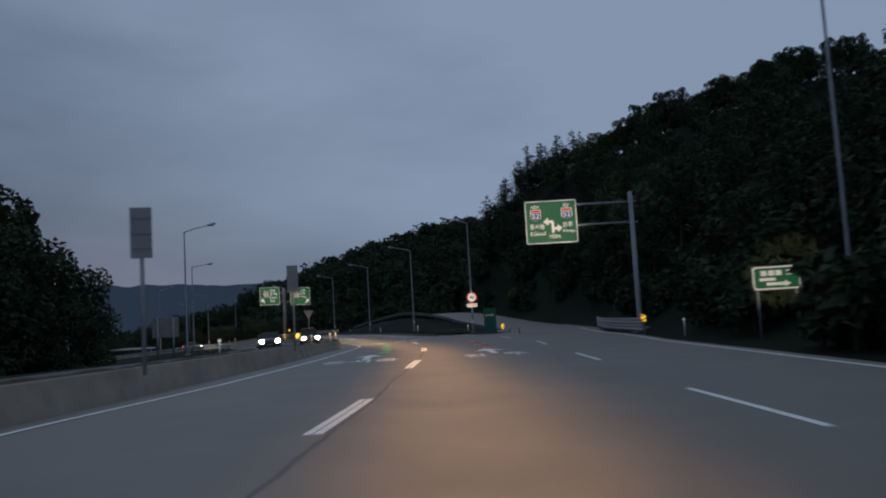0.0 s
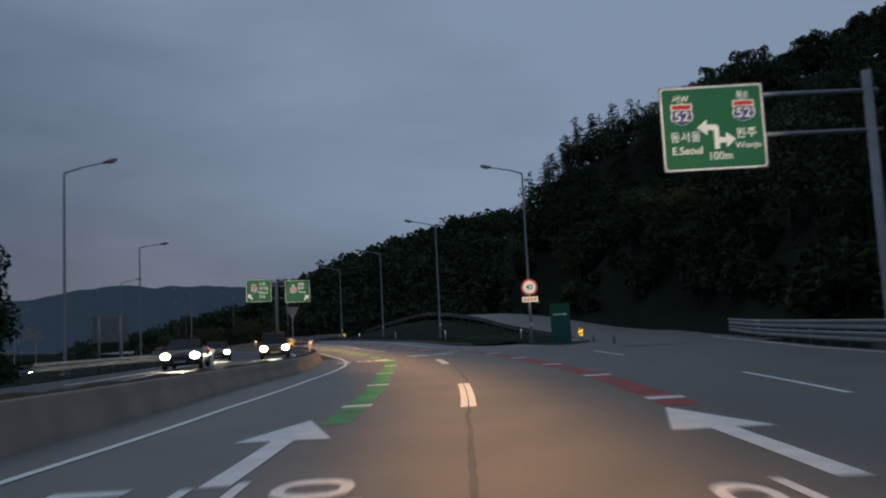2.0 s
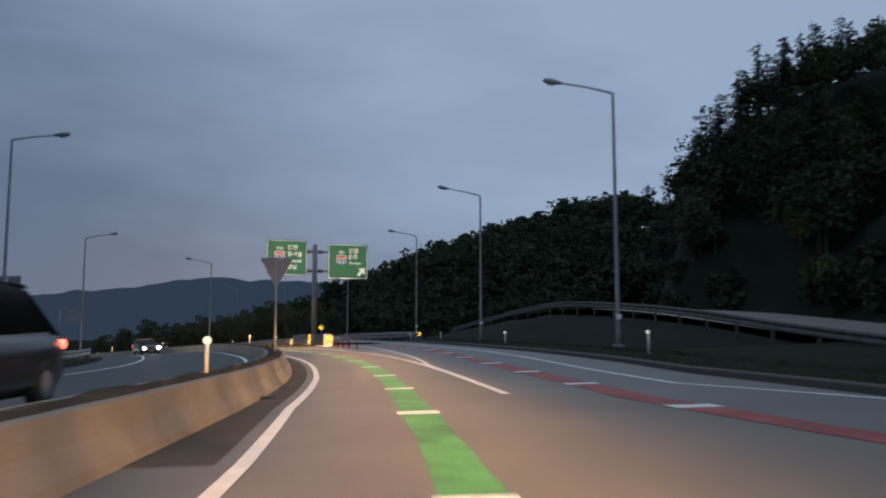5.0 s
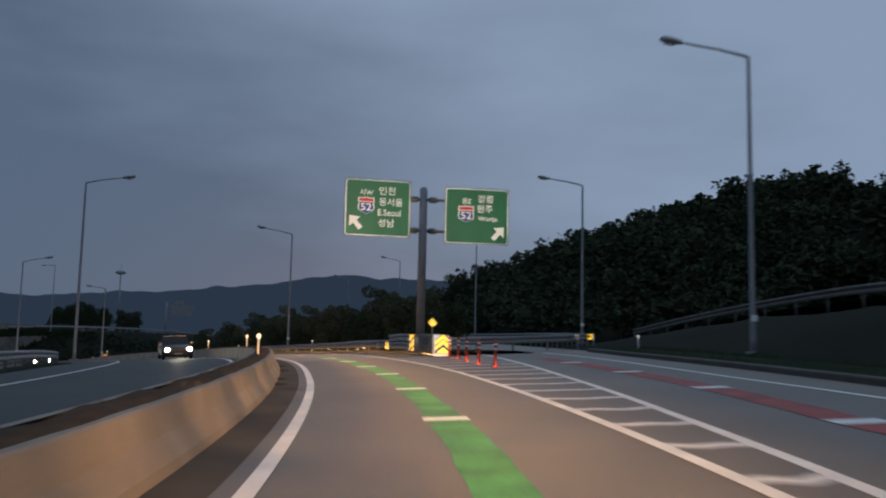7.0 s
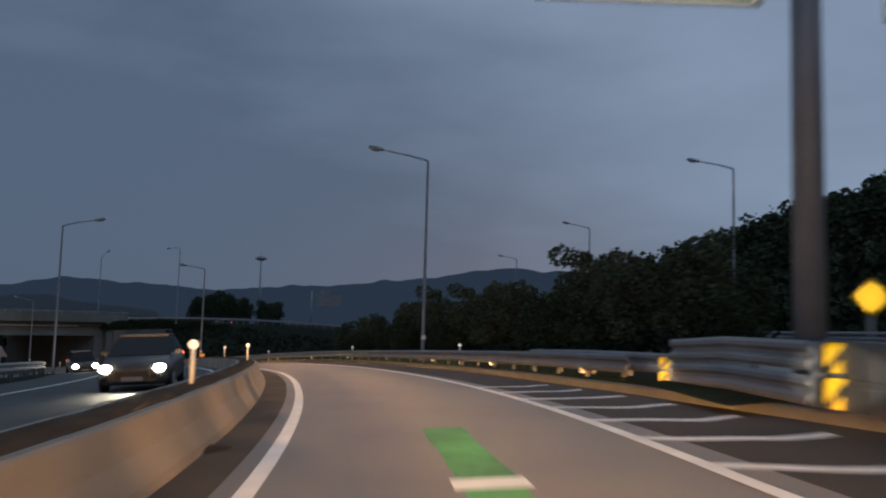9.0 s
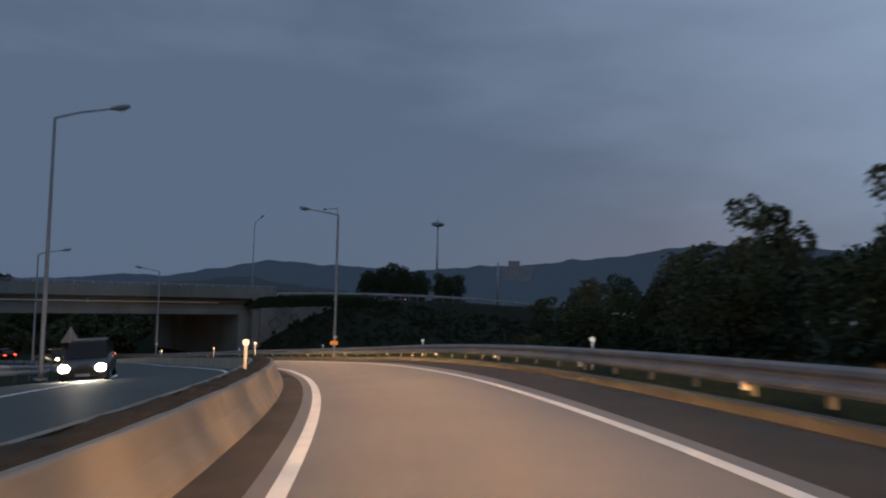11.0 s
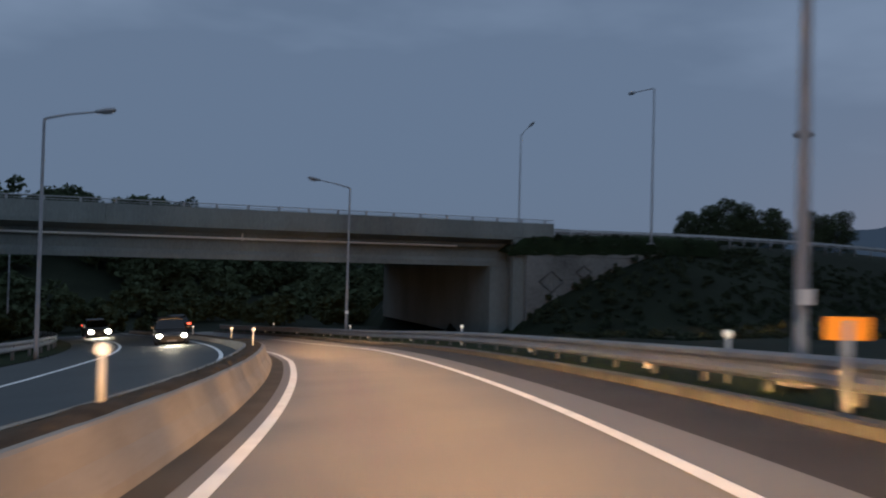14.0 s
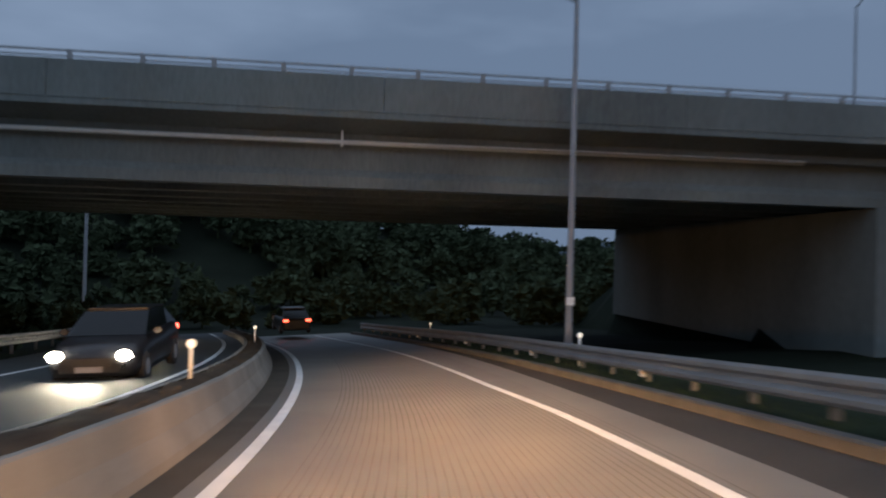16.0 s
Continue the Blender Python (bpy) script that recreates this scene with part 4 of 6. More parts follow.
# ---- overpass ----
def overpass():
    root = empty("overpass", Matrix.Identity(4), "grey concrete overpass with a parapet and steel hand rail", "bridge", kind="structure")
    m0, m1, depth = -60.0, 31.8, 28.0

    def rail(m):
        return 2.07 + 0.001 * m

    def pt(m, n, z):
        p = B0 + BU * m + BN * n
        return (p.x, p.y, rail(m) + z)

    def slab(name, a, b, section, mat, step=4.0, label=""):
        k, n = len(section), max(2, int((b - a) / step) + 1)
        verts, faces = [], []
        for i in range(n):
            m = a + (b - a) * i / (n - 1)
            verts += [pt(m, u, z) for u, z in section]
        for i in range(n - 1):
            for j in range(k):
                q, w = i * k + j, i * k + (j + 1) % k
                faces.append((q, q + k, w + k, w))
        faces += [tuple(range(k)), tuple(range((n - 1) * k, n * k))[::-1]]
        return from_arrays(name, verts, faces, mat, root, False, label)

    # parapets in cast lengths
    m = m0
    while m < m1 - 0.1:
        e = min(m + 9.9, m1)
        slab("parapet", m + 0.01, e - 0.01, [(0.0, -0.3), (0.0, -1.42), (0.22, -1.42), (0.34, -0.9), (0.26, -0.34)], BRIDGE_CONCRETE)
        slab("parapet", m + 0.01, e - 0.01, [(depth, -0.34), (depth, -1.5), (depth - 0.22, -1.5), (depth - 0.34, -0.9), (depth - 0.26, -0.34)], BRIDGE_CONCRETE)
        m = e
    slab("deck", m0, m1, [(0.02, -1.425), (0.02, -1.62), (1.1, -1.95), (depth - 1.1, -1.95), (depth - 0.02, -1.62), (depth - 0.02, -1.425)], BRIDGE_CONCRETE)
    for i in range(8):
        n = 1.15 + i * (depth - 2.6) / 7
        slab("girder", -17.0, 28.3, [(n, -1.95), (n, -2.2), (n + 0.14, -2.4), (n + 0.14, -3.1), (n - 0.08, -3.35), (n - 0.08, -3.7), (n + 0.66, -3.7), (n + 0.66, -3.35), (n + 0.44, -3.1), (n + 0.44, -2.4), (n + 0.58, -2.2), (n + 0.58, -1.95)], BRIDGE_CONCRETE)
    slab("pipe", -30, 24, [(0.96 + 0.075 * math.cos(a * math.pi / 4), -2.26 + 0.075 * math.sin(a * math.pi / 4)) for a in range(8)], POST_WHITE, label="thin pale service pipe")
    slab("drain", 8.02, 8.10, [(0.9, -1.6), (0.9, -2.4), (1.0, -2.4), (1.0, -1.6)], POST_WHITE, 0.05, "short pale drain pipe")
    # hand rail
    slab("hand_rail", m0, m1, [(0.13 + 0.035 * math.cos(a * math.pi / 4), -0.03 + 0.035 * math.sin(a * math.pi / 4)) for a in range(8)], GALVANISED)
    slab("hand_rail", m0, m1, [(0.13 + 0.025 * math.cos(a * math.pi / 4), -0.2 + 0.025 * math.sin(a * math.pi / 4)) for a in range(8)], GALVANISED)
    me = None
    m = 0.0 - 2.07 * 20
    while m < m1:
        if me is None:
            o = part("rail_post", bm_box(-0.05, 0.05, -0.07, 0.07, -0.36, 0.0, bevel=0.01), GALVANISED, root)
            me = o.data
        else:
            o = new("rail_post", me)
            o.parent = root
        o.matrix_world = Matrix.Translation(pt(m, 0.13, 0)) @ Matrix.Rotation(math.atan2(BU.y, BU.x) - math.pi / 2, 4, "Z")
        m += 2.07

    def wall(name, outline, n0, n1, label=""):
        """Outline in (m, absolute z), from depth n0 to n1."""
        bm = bmesh.new()
        a = [bm.verts.new((B0 + BU * q + BN * n0) + Vector((0, 0, z))) for q, z in outline]
        b = [bm.verts.new((B0 + BU * q + BN * n1) + Vector((0, 0, z))) for q, z in outline]
        bm.faces.new(a)
        bm.faces.new(b[::-1])
        for i in range(len(a)):
            j = (i + 1) % len(a)
            bm.faces.new((a[j], a[i], b[i], b[j]))
        bmesh.ops.recalc_face_normals(bm, faces=bm.faces[:])
        return part(name, bm, BRIDGE_CONCRETE, root, label)

    wall("abutment", [(26.8, -7.2), (26.8, rail(25) - 3.72), (28.4, rail(27) - 3.72), (28.4, rail(27) - 1.72), (29.6, rail(28) - 1.72), (29.6, -7.2)], 0.9, depth - 0.9)
    wall("wing_wall", [(28.3, -7.2), (28.3, rail(26.6) - 1.5), (31.6, rail(31.6) - 1.5), (31.6, rail(31.6) - 2.2), (30.0, -3.0), (30.0, -7.2)], 0.02, 0.5)
    wall("abutment", [(-18.4, -9.0), (-18.4, rail(-9) - 1.72), (-17.2, rail(-8) - 1.72), (-17.2, rail(-8) - 3.72), (-16.0, rail(-7) - 3.72), (-16.0, -9.0)], 0.9, depth - 0.9)
    wall("wing_wall", [(-18.0, -9.0), (-18.0, rail(-9) - 1.5), (-23.0, rail(-14) - 1.5), (-23.0, -3.2), (-20.0, -9.0)], 0.02, 0.5)


overpass()


berm_top = curve_fn((27.6, -0.59), (28.4, 0.09), (29.1, 0.60), (29.9, 0.76), (40.7, 1.11), (48, 1.02))
bank_line = curve_fn((27.3, -6.59), (28.3, -6.42), (31.1, -5.30), (34.3, -3.50), (37.4, -1.87), (39.3, -1.49), (40.9, -2.52), (44.9, -4.75))


wall_top = curve_fn((27.2, -0.56), (41.2, -0.15))


def retaining_wall():
    """Concrete wall beside the abutment, with a grass berm above it."""
    root = empty("retaining_wall", Matrix.Identity(4), "stained concrete wing wall below the embankment", "wall", kind="structure")
    for i in range(5):
        a, b = 29.3 + i * 2.4, 29.3 + (i + 1) * 2.4 - 0.02
        bm = bmesh.new()
        vs = []
        for n in (-0.28, 0.3):
            for m, z in ((a, -7.2), (a, wall_top(a)), (b, wall_top(b)), (b, -7.2)):
                vs.append(bm.verts.new((B0 + BU * m + BN * n) + Vector((0, 0, z))))
        for f in ((0, 1, 2, 3), (7, 6, 5, 4), (0, 4, 5, 1), (1, 5, 6, 2), (2, 6, 7, 3), (3, 7, 4, 0)):
            bm.faces.new([vs[k] for k in f])
        bmesh.ops.recalc_face_normals(bm, faces=bm.faces[:])
        part("wall_panel", bm, WALL_CONCRETE, root)
    for m, z, w, h in ((31.5, -2.7, 1.05, 0.85), (34.4, -1.9, 0.7, 0.5)):
        corners = [(w, 0), (0, h), (-w, 0), (0, -h)]
        for (a, b), (c, d) in zip(corners, corners[1:] + corners[:1]):
            bm = bm_tube([(B0 + BU * (m + a) - BN * 0.285) + Vector((0, 0, z + b)), (B0 + BU * (m + c) - BN * 0.285) + Vector((0, 0, z + d))], 0.05, 6)
            part("moulding", bm, TAR, root, "dark joint of a moulded diamond")
    verts, faces = [], []
    for i in range(13):
        m = 29.0 + i * 1.6
        for n, z in ((-0.3, 1.72), (0.4, 2.3 + 0.1 * math.sin(i)), (1.6, 3.4 + 0.08 * math.sin(i * 1.7)), (3.0, 4.0 + 0.06 * math.sin(i * 2.3)), (6.5, 4.0)):
            verts.append((B0 + BU * m + BN * n) + Vector((0, 0, z - 2.42)))
    for i in range(12):
        for k in range(4):
            q = i * 5 + k
            faces.append((q, q + 1, q + 6, q + 5))
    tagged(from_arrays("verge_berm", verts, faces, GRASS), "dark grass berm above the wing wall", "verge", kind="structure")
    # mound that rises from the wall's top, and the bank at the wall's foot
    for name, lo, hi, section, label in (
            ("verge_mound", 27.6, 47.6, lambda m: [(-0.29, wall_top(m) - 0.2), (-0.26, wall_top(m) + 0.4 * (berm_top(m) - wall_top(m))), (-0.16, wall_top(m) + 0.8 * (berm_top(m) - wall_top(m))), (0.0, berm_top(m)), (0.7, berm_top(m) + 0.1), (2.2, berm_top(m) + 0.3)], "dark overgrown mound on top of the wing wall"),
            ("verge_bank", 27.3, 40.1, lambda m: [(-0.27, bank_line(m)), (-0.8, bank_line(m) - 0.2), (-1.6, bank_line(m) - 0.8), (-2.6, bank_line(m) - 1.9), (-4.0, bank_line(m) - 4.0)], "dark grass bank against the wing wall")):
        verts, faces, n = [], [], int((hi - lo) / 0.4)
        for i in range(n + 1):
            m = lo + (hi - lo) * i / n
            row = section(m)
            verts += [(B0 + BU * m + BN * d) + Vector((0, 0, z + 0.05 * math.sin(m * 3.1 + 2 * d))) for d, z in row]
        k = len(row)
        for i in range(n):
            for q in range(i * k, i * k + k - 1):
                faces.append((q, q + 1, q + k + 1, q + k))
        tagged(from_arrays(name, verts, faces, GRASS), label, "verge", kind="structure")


retaining_wall()
strip = strip_along("road_overpass", [(-143.75, 196.96, -0.27), (-138.16, 226.90, -0.23), (-137.00, 267.03, -0.30), (-137.03, 303.72, -1.16), (-134.13, 337.56, -1.49)], 4, [(12.5, 0.05), (-12.5, 0.05)], ASPHALT)
tagged(strip, "asphalt of the road that crosses above", "road", kind="structure")


# ---- distant hills ----
def far_hills(name, radius, lo, hi, peaks, mat, seed, label, wob=0.35):
    verts, faces = [], []
    n = int((hi - lo) / 0.4)
    for i in range(n + 1):
        a = lo + (hi - lo) * i / n
        e = float(np.interp(a, [p[0] for p in peaks], [p[1] for p in peaks]))
        e += wob * (noise.noise((a * 0.21, seed, 0)) + 0.5 * noise.noise((a * 0.8, seed, 3)) + 0.12 * noise.noise((a * 3.1, seed, 7)))
        x, y = -60 - math.sin(radians(a)) * radius, 140 + math.cos(radians(a)) * radius
        x2, y2 = -60 - math.sin(radians(a)) * radius * 1.3, 140 + math.cos(radians(a)) * radius * 1.3
        verts += [(x, y, -30), (x, y, math.tan(radians(max(e, 0.1))) * radius), (x2, y2, -30)]
    for i in range(n):
        faces += [(3 * i, 3 * i + 1, 3 * i + 4, 3 * i + 3), (3 * i + 1, 3 * i + 2, 3 * i + 5, 3 * i + 4)]
    tagged(from_arrays(name, verts, faces, mat), label, "hills", kind="structure")


far_hills("backdrop_mountains", 2600, -40, 130, [(-40, 3.80), (0, 3.40), (12, 3.90), (20, 4.06), (26, 3.47), (30, 2.84), (36, 2.32), (42, 2.10), (47, 2.33), (50, 2.47), (54, 1.84), (58, 1.11), (75, 0.75), (90, 1.00), (130, 1.00)], FAR_HILL, 2.0, "distant mountains under the dusk sky, their blue-grey haze a painted glow")
far_hills("backdrop_hills", 1500, 44, 130, [(44, 0.15), (48, 0.88), (52, 1.36), (57, 0.67), (62, 0.30), (70, 0.15), (78, 0.80), (90, 1.00), (130, 1.00)], MID_HILL, 5.0, "dark wooded hills far behind the overpass, their dim haze a painted glow")


# ---- signs ----
def sheet(name, outline, depth, mat, parent, y=0.0, label=""):
    return part(name, bm_prism(outline, y - depth, y), mat, parent, label)


def lettering(body, x, z, size, parent, y, mat=None, width=None, name="lettering", weight=0.01):
    me = text_mesh(body, size, weight * size)
    xs, ys = [v.co.x for v in me.vertices], [v.co.y for v in me.vertices]
    cx, cy = (max(xs) + min(xs)) / 2, (max(ys) + min(ys)) / 2
    k = width / (max(xs) - min(xs)) if width else 1.0
    h = size * 0.9 / (max(ys) - min(ys)) if width else 1.0
    for v in me.vertices:
        v.co = Vector((x + (v.co.x - cx) * k, y, z + (v.co.y - cy) * h))
    me.materials.append(mat or SIGN_WHITE)
    o = new(name, me)
    o.parent = parent
    return o


SHIELD = [(-0.5, 0.30), (-0.46, 0.5), (-0.25, 0.47), (0, 0.52), (0.25, 0.47), (0.46, 0.5), (0.5, 0.30), (0.45, 0.1), (0.52, -0.12), (0.42, -0.34), (0.2, -0.44), (0, -0.52), (-0.2, -0.44), (-0.42, -0.34), (-0.52, -0.12), (-0.45, 0.1)]


def shield(x, z, size, number, parent, y):
    s = part("route_shield", bm_prism([(x + a * size, z + b * size) for a, b in SHIELD], y - 0.006, y), SIGN_WHITE, parent, "white route shield with a red top")
    part("shield_field", bm_prism([(x + a * size * 0.88, z + b * size * 0.88 - 0.05 * size) for a, b in [(0.47, 0.27)] + [q for q in SHIELD if q[1] < 0.2] + [(-0.47, 0.27)]], y - 0.011, y - 0.006), SIGN_BLUE, s, "blue field")
    part("shield_top", bm_prism([(x + a * size * 0.88, z + b * size * 0.9) for a, b in ((-0.5, 0.26), (-0.46, 0.5), (-0.25, 0.46), (0, 0.51), (0.25, 0.46), (0.46, 0.5), (0.5, 0.26))], y - 0.011, y - 0.006), SIGN_RED, s, "red band")
    lettering(number, x, z - 0.10 * size, 0.5 * size, s, y - 0.014, SIGN_WHITE, 0.66 * size)


def turned_arrow(x, z, size, angle):
    pts = [(-0.14, -0.5), (0.14, -0.5), (0.14, 0.02), (0.42, 0.02), (0, 0.5), (-0.42, 0.02), (-0.14, 0.02)]
    a = radians(angle)
    return [(x + size * (p * math.cos(a) - q * math.sin(a)), z + size * (p * math.sin(a) + q * math.cos(a))) for p, q in pts]


def guide_panel(parent, w, h, y, name="panel"):
    back = sheet(name, rounded(w + 0.06, h + 0.06, 0.03), 0.05, SIGN_BACK, parent, y + 0.05)
    sheet("border", rounded(w, h, 0.16), 0.006, SIGN_WHITE, back, y)
    sheet("field", rounded(w - 0.12, h - 0.12, 0.13), 0.006, SIGN_GREEN, back, y - 0.006)
    return back


def advance_sign():
    root = empty("direction_sign", pose(10.52, 60.7, 8.84, 0, 0, -3), "green overhead direction sign on a cantilever steel post", "road sign")
    p = guide_panel(root, 3.95, 3.3, 0)
    y = -0.014
    shield(-1.18, 0.58, 0.86, "52", p, y)
    shield(1.22, 0.62, 0.86, "52", p, y)
    lettering("서W", -1.2, 1.2, 0.34, p, y)
    lettering("동E", 1.2, 1.24, 0.34, p, y)
    lettering("동서울", -1.1, -0.32, 0.46, p, y, None, 1.15)
    lettering("원주", 1.25, -0.26, 0.46, p, y, None, 0.78)
    lettering("E.Seoul", -1.06, -0.86, 0.34, p, y, None, 1.15)
    lettering("Wonju", 1.28, -0.78, 0.34, p, y, None, 0.98)
    lettering("100m", 0.22, -1.12, 0.36, p, y, None, 0.85)
    stem = [(0.0, -0.85), (0.2, -0.85), (0.2, -0.62), (0.46, -0.62), (0.46, -0.82), (0.84, -0.5), (0.46, -0.2), (0.46, -0.4), (0.2, -0.4), (0.2, 0.0), (0.1, 0.12), (-0.24, 0.12), (-0.24, 0.34), (-0.64, 0.02), (-0.24, -0.3), (-0.24, -0.1), (0.0, -0.1)]
    sheet("branch_arrow", stem, 0.006, SIGN_WHITE, p, y + 0.004)
    px, py = 6.35, 0.6
    part("post", bm_tube([(px, py, -8.6), (px, py, -8.0), (px, py, 2.1)], [0.24, 0.21, 0.17], 14), POLE_STEEL, root)
    for z in (1.25, -0.35):
        part("arm", bm_tube([(-1.6, 0.22, z), (1.98, 0.22, z), (px + 0.45, py + 0.12, z + 0.06)], 0.085, 10), POLE_STEEL, root)
    part("footing", bm_box(px - 0.6, px + 0.6, py - 0.6, py + 0.6, -9.0, -8.45, bevel=0.04), CONCRETE, root)


advance_sign()


def gore_sign():
    root = empty("direction_sign", pose(-22.72, 146.85, 0.45, 0, 0, 25), "pair of green direction signs on one thick steel post", "road sign")
    part("post", bm_tube([(0, 0.1, -0.1), (0, 0.1, 9.05), (0, 0.1, 9.2)], [0.25, 0.22, 0.13], 18), POLE_STEEL, root)
    part("footing", bm_box(-0.8, 0.8, -0.7, 0.9, -0.3, 0.25, bevel=0.04), CONCRETE, root)
    for z in (8.48, 6.72):
        part("arm", bm_tube([(-2.9, 0.05, z), (2.9, 0.05, z)], 0.085, 10), DARK_STEEL, root)
        for sx in (-1, 1):
            part("clamp", bm_tube([(sx * 0.28, 0.05, z), (sx * 0.36, 0.05, z), (sx * 0.7, 0.05, z), (sx * 0.78, 0.05, z)], [0.1, 0.17, 0.17, 0.1], 10), DARK_STEEL, root, "dark clamp")
    for sx, words in ((-1, 0), (1, 1)):
        h = 3.12
        g = new("sign_mount")
        g.parent = root
        g.matrix_local = Matrix.Translation(((-2.58, 3.04)[words], -0.12, 7.86 - 0.2 * words)) @ Matrix.Rotation(radians(2 if sx < 0 else -2), 4, "Z")
        bpy.context.view_layer.update()
        mount = g.matrix_world.copy()
        bpy.data.objects.remove(g)
        p = sheet("panel", rounded(3.66, h + 0.06, 0.02), 0.05, SIGN_BACK, root, 0.05)
        p.matrix_world = mount
        sheet("border", rounded(3.58, h - 0.02, 0.16), 0.006, SIGN_WHITE, p, 0)
        sheet("field", rounded(3.5, h - 0.1, 0.14), 0.006, SIGN_GREEN, p, -0.006)
        y = -0.014
        if words == 0:
            shield(-0.66, 0.12, 0.92, "52", p, y)
            lettering("서W", -0.66, 0.84, 0.38, p, y)
            lettering("인천", 0.5, 0.98, 0.5, p, y, None, 0.9)
            lettering("동서울", 0.72, 0.36, 0.5, p, y, None, 1.32)
            lettering("E.Seoul", 0.64, -0.24, 0.4, p, y, None, 1.28)
            lettering("성남", 0.48, -0.82, 0.5, p, y, None, 0.9)
            sheet("lane_arrow", turned_arrow(-1.25, -0.82, 0.95, 42), 0.006, SIGN_WHITE, p, y + 0.004)
        else:
            shield(-0.62, 0.12, 0.92, "52", p, y)
            lettering("동E", -0.6, 0.84, 0.38, p, y)
            lettering("강릉", 0.5, 1.0, 0.5, p, y, None, 0.92)
            lettering("원주", 0.45, 0.44, 0.5, p, y, None, 0.9)
            lettering("Wonju", 0.62, -0.16, 0.38, p, y, None, 1.1)
            sheet("lane_arrow", turned_arrow(1.25, -0.92, 0.95, -42), 0.006, SIGN_WHITE, p, y + 0.004)


gore_sign()


def disc(r, n=28, x=0, z=0):
    return [(x + r * math.cos(2 * math.pi * k / n), z + r * math.sin(2 * math.pi * k / n)) for k in range(n)]


def limit_sign():
    root = empty("speed_sign", pose(6.15, 86.8, 4.2, 0, 0, -5), "round red-ringed speed limit sign over a white plate", "road sign")
    part("ring", bm_prism(disc(0.58), -0.03, 0.0), SIGN_RED, root)
    part("face", bm_prism(disc(0.44), -0.036, -0.03), SIGN_WHITE, root)
    lettering("40", 0, 0, 0.42, root, -0.042, BLACK, 0.46)
    part("plate", bm_prism(rounded(1.12, 0.38, 0.04, x=0, z=-0.86), -0.03, 0.0), SIGN_WHITE, root)
    for i, x in enumerate((-0.36, -0.12, 0.12, 0.36)):
        part("text_bar", bm_prism(rounded(0.17, 0.2, 0.02, x=x, z=-0.86), -0.036, -0.03), ORANGE, root, "orange bar in place of writing")
    for z in (0.2, -0.3, -0.86):
        part("bracket", bm_tube([(-0.14, 0.1, z), (0.14, 0.1, z)], 0.05, 8), POLE_STEEL, root)


limit_sign()


def board(name, m, w, h, mat, label, stripes=2, parent=None):
    """A striped marker board."""
    root = empty(name, m, label, "marker board", "marker boards")
    part("panel", bm_prism(rounded(w, h, 0.03), -0.02, 0.0), mat, root)
    for i in range(stripes):
        z = -h / 2 + h * (i + 0.5) / stripes
        part("stripe", bm_prism([(-w / 2, z - 0.09 * h), (w / 2, z + 0.11 * h), (w / 2, z + 0.3 * h), (-w / 2, z + 0.10 * h)][:4], -0.026, -0.02), BLACK, root)
    part("stand", bm_tube([(0, 0.03, -h / 2 - 0.35), (0, 0.03, h / 2 - 0.05)], 0.03, 8), POLE_STEEL, root)
    return root


def help_box():
    root = empty("information_board", pose(7.59, 82.95, 0.31, 0, 0, -4), "green upright information board with an arrow", "sign board")
    part("body", bm_box(-0.63, 0.63, 0.0, 0.22, 0, 2.55, bevel=0.02), BOX_GREEN, root)
    part("panel", bm_box(-0.55, 0.55, -0.012, 0.0, 1.55, 2.45), SIGN_GREEN, root, "upper sign field")
    for x in (-0.22, 0.05, 0.3):
        part("text_bar", bm_box(x - 0.1, x + 0.1, -0.018, -0.012, 2.12, 2.32), BOX_GREEN, root, "dim bar in place of writing")
    part("arrow", bm_prism([(-0.45, 1.8), (0.25, 1.8), (0.25, 1.72), (0.45, 1.84), (0.25, 1.96), (0.25, 1.88), (-0.45, 1.88)], -0.018, -0.012), SIGN_WHITE, root)


help_box()
board("marker_board", pose(8.82, 82.72, 0.94, 0, 0, -4), 0.3, 0.55, YELLOW, "yellow and black marker board beside the green box")
board("marker_board", pose(14.5, 51.9, 1.1, 0, 0, -3), 0.36, 0.5, YELLOW, "yellow and black board on the guard rail's end")
board("marker_board", pose(-14.03, 153.85, 1.48, 0, 0, 15), 0.36, 0.36, YELLOW, "yellow and black board on the branch rail's end", 1)


def twin_board(x, y, z, w, h, turn, label, rows=(-0.56, 0.56)):
    """Striped plates, one above the other, each yellow with a black band across it."""
    root = empty("marker_board", pose(x, y, z, 0, 0, turn), label, "marker board", "marker boards")
    part("stand", bm_tube([(0, 0.03, -z - 0.1), (0, 0.03, h * 0.4)], 0.03, 8), POLE_STEEL, root)
    for row in rows:
        c = row * h
        p = part("plate", bm_prism(rounded(w, h, 0.03, z=c), -0.02, 0.0), BLACK, root)
        for shape in (((-0.48, -0.32), (0.3, 0.48), (-0.36, 0.48), (-0.48, 0.36)), ((0.48, 0.32), (-0.3, -0.48), (0.36, -0.48), (0.48, -0.36))):
            part("stripe", bm_prism([(u * w, c + v * h) for u, v in shape], -0.026, -0.02), YELLOW, p, "bright yellow stripe")


twin_board(-22.38, 144.27, 0.98, 0.36, 0.4, 24, "pair of yellow and black plates on the crash cushion's side")
twin_board(-25.45, 149.36, 0.71, 0.25, 0.26, 24, "pair of narrow yellow and black plates on the rail's end")


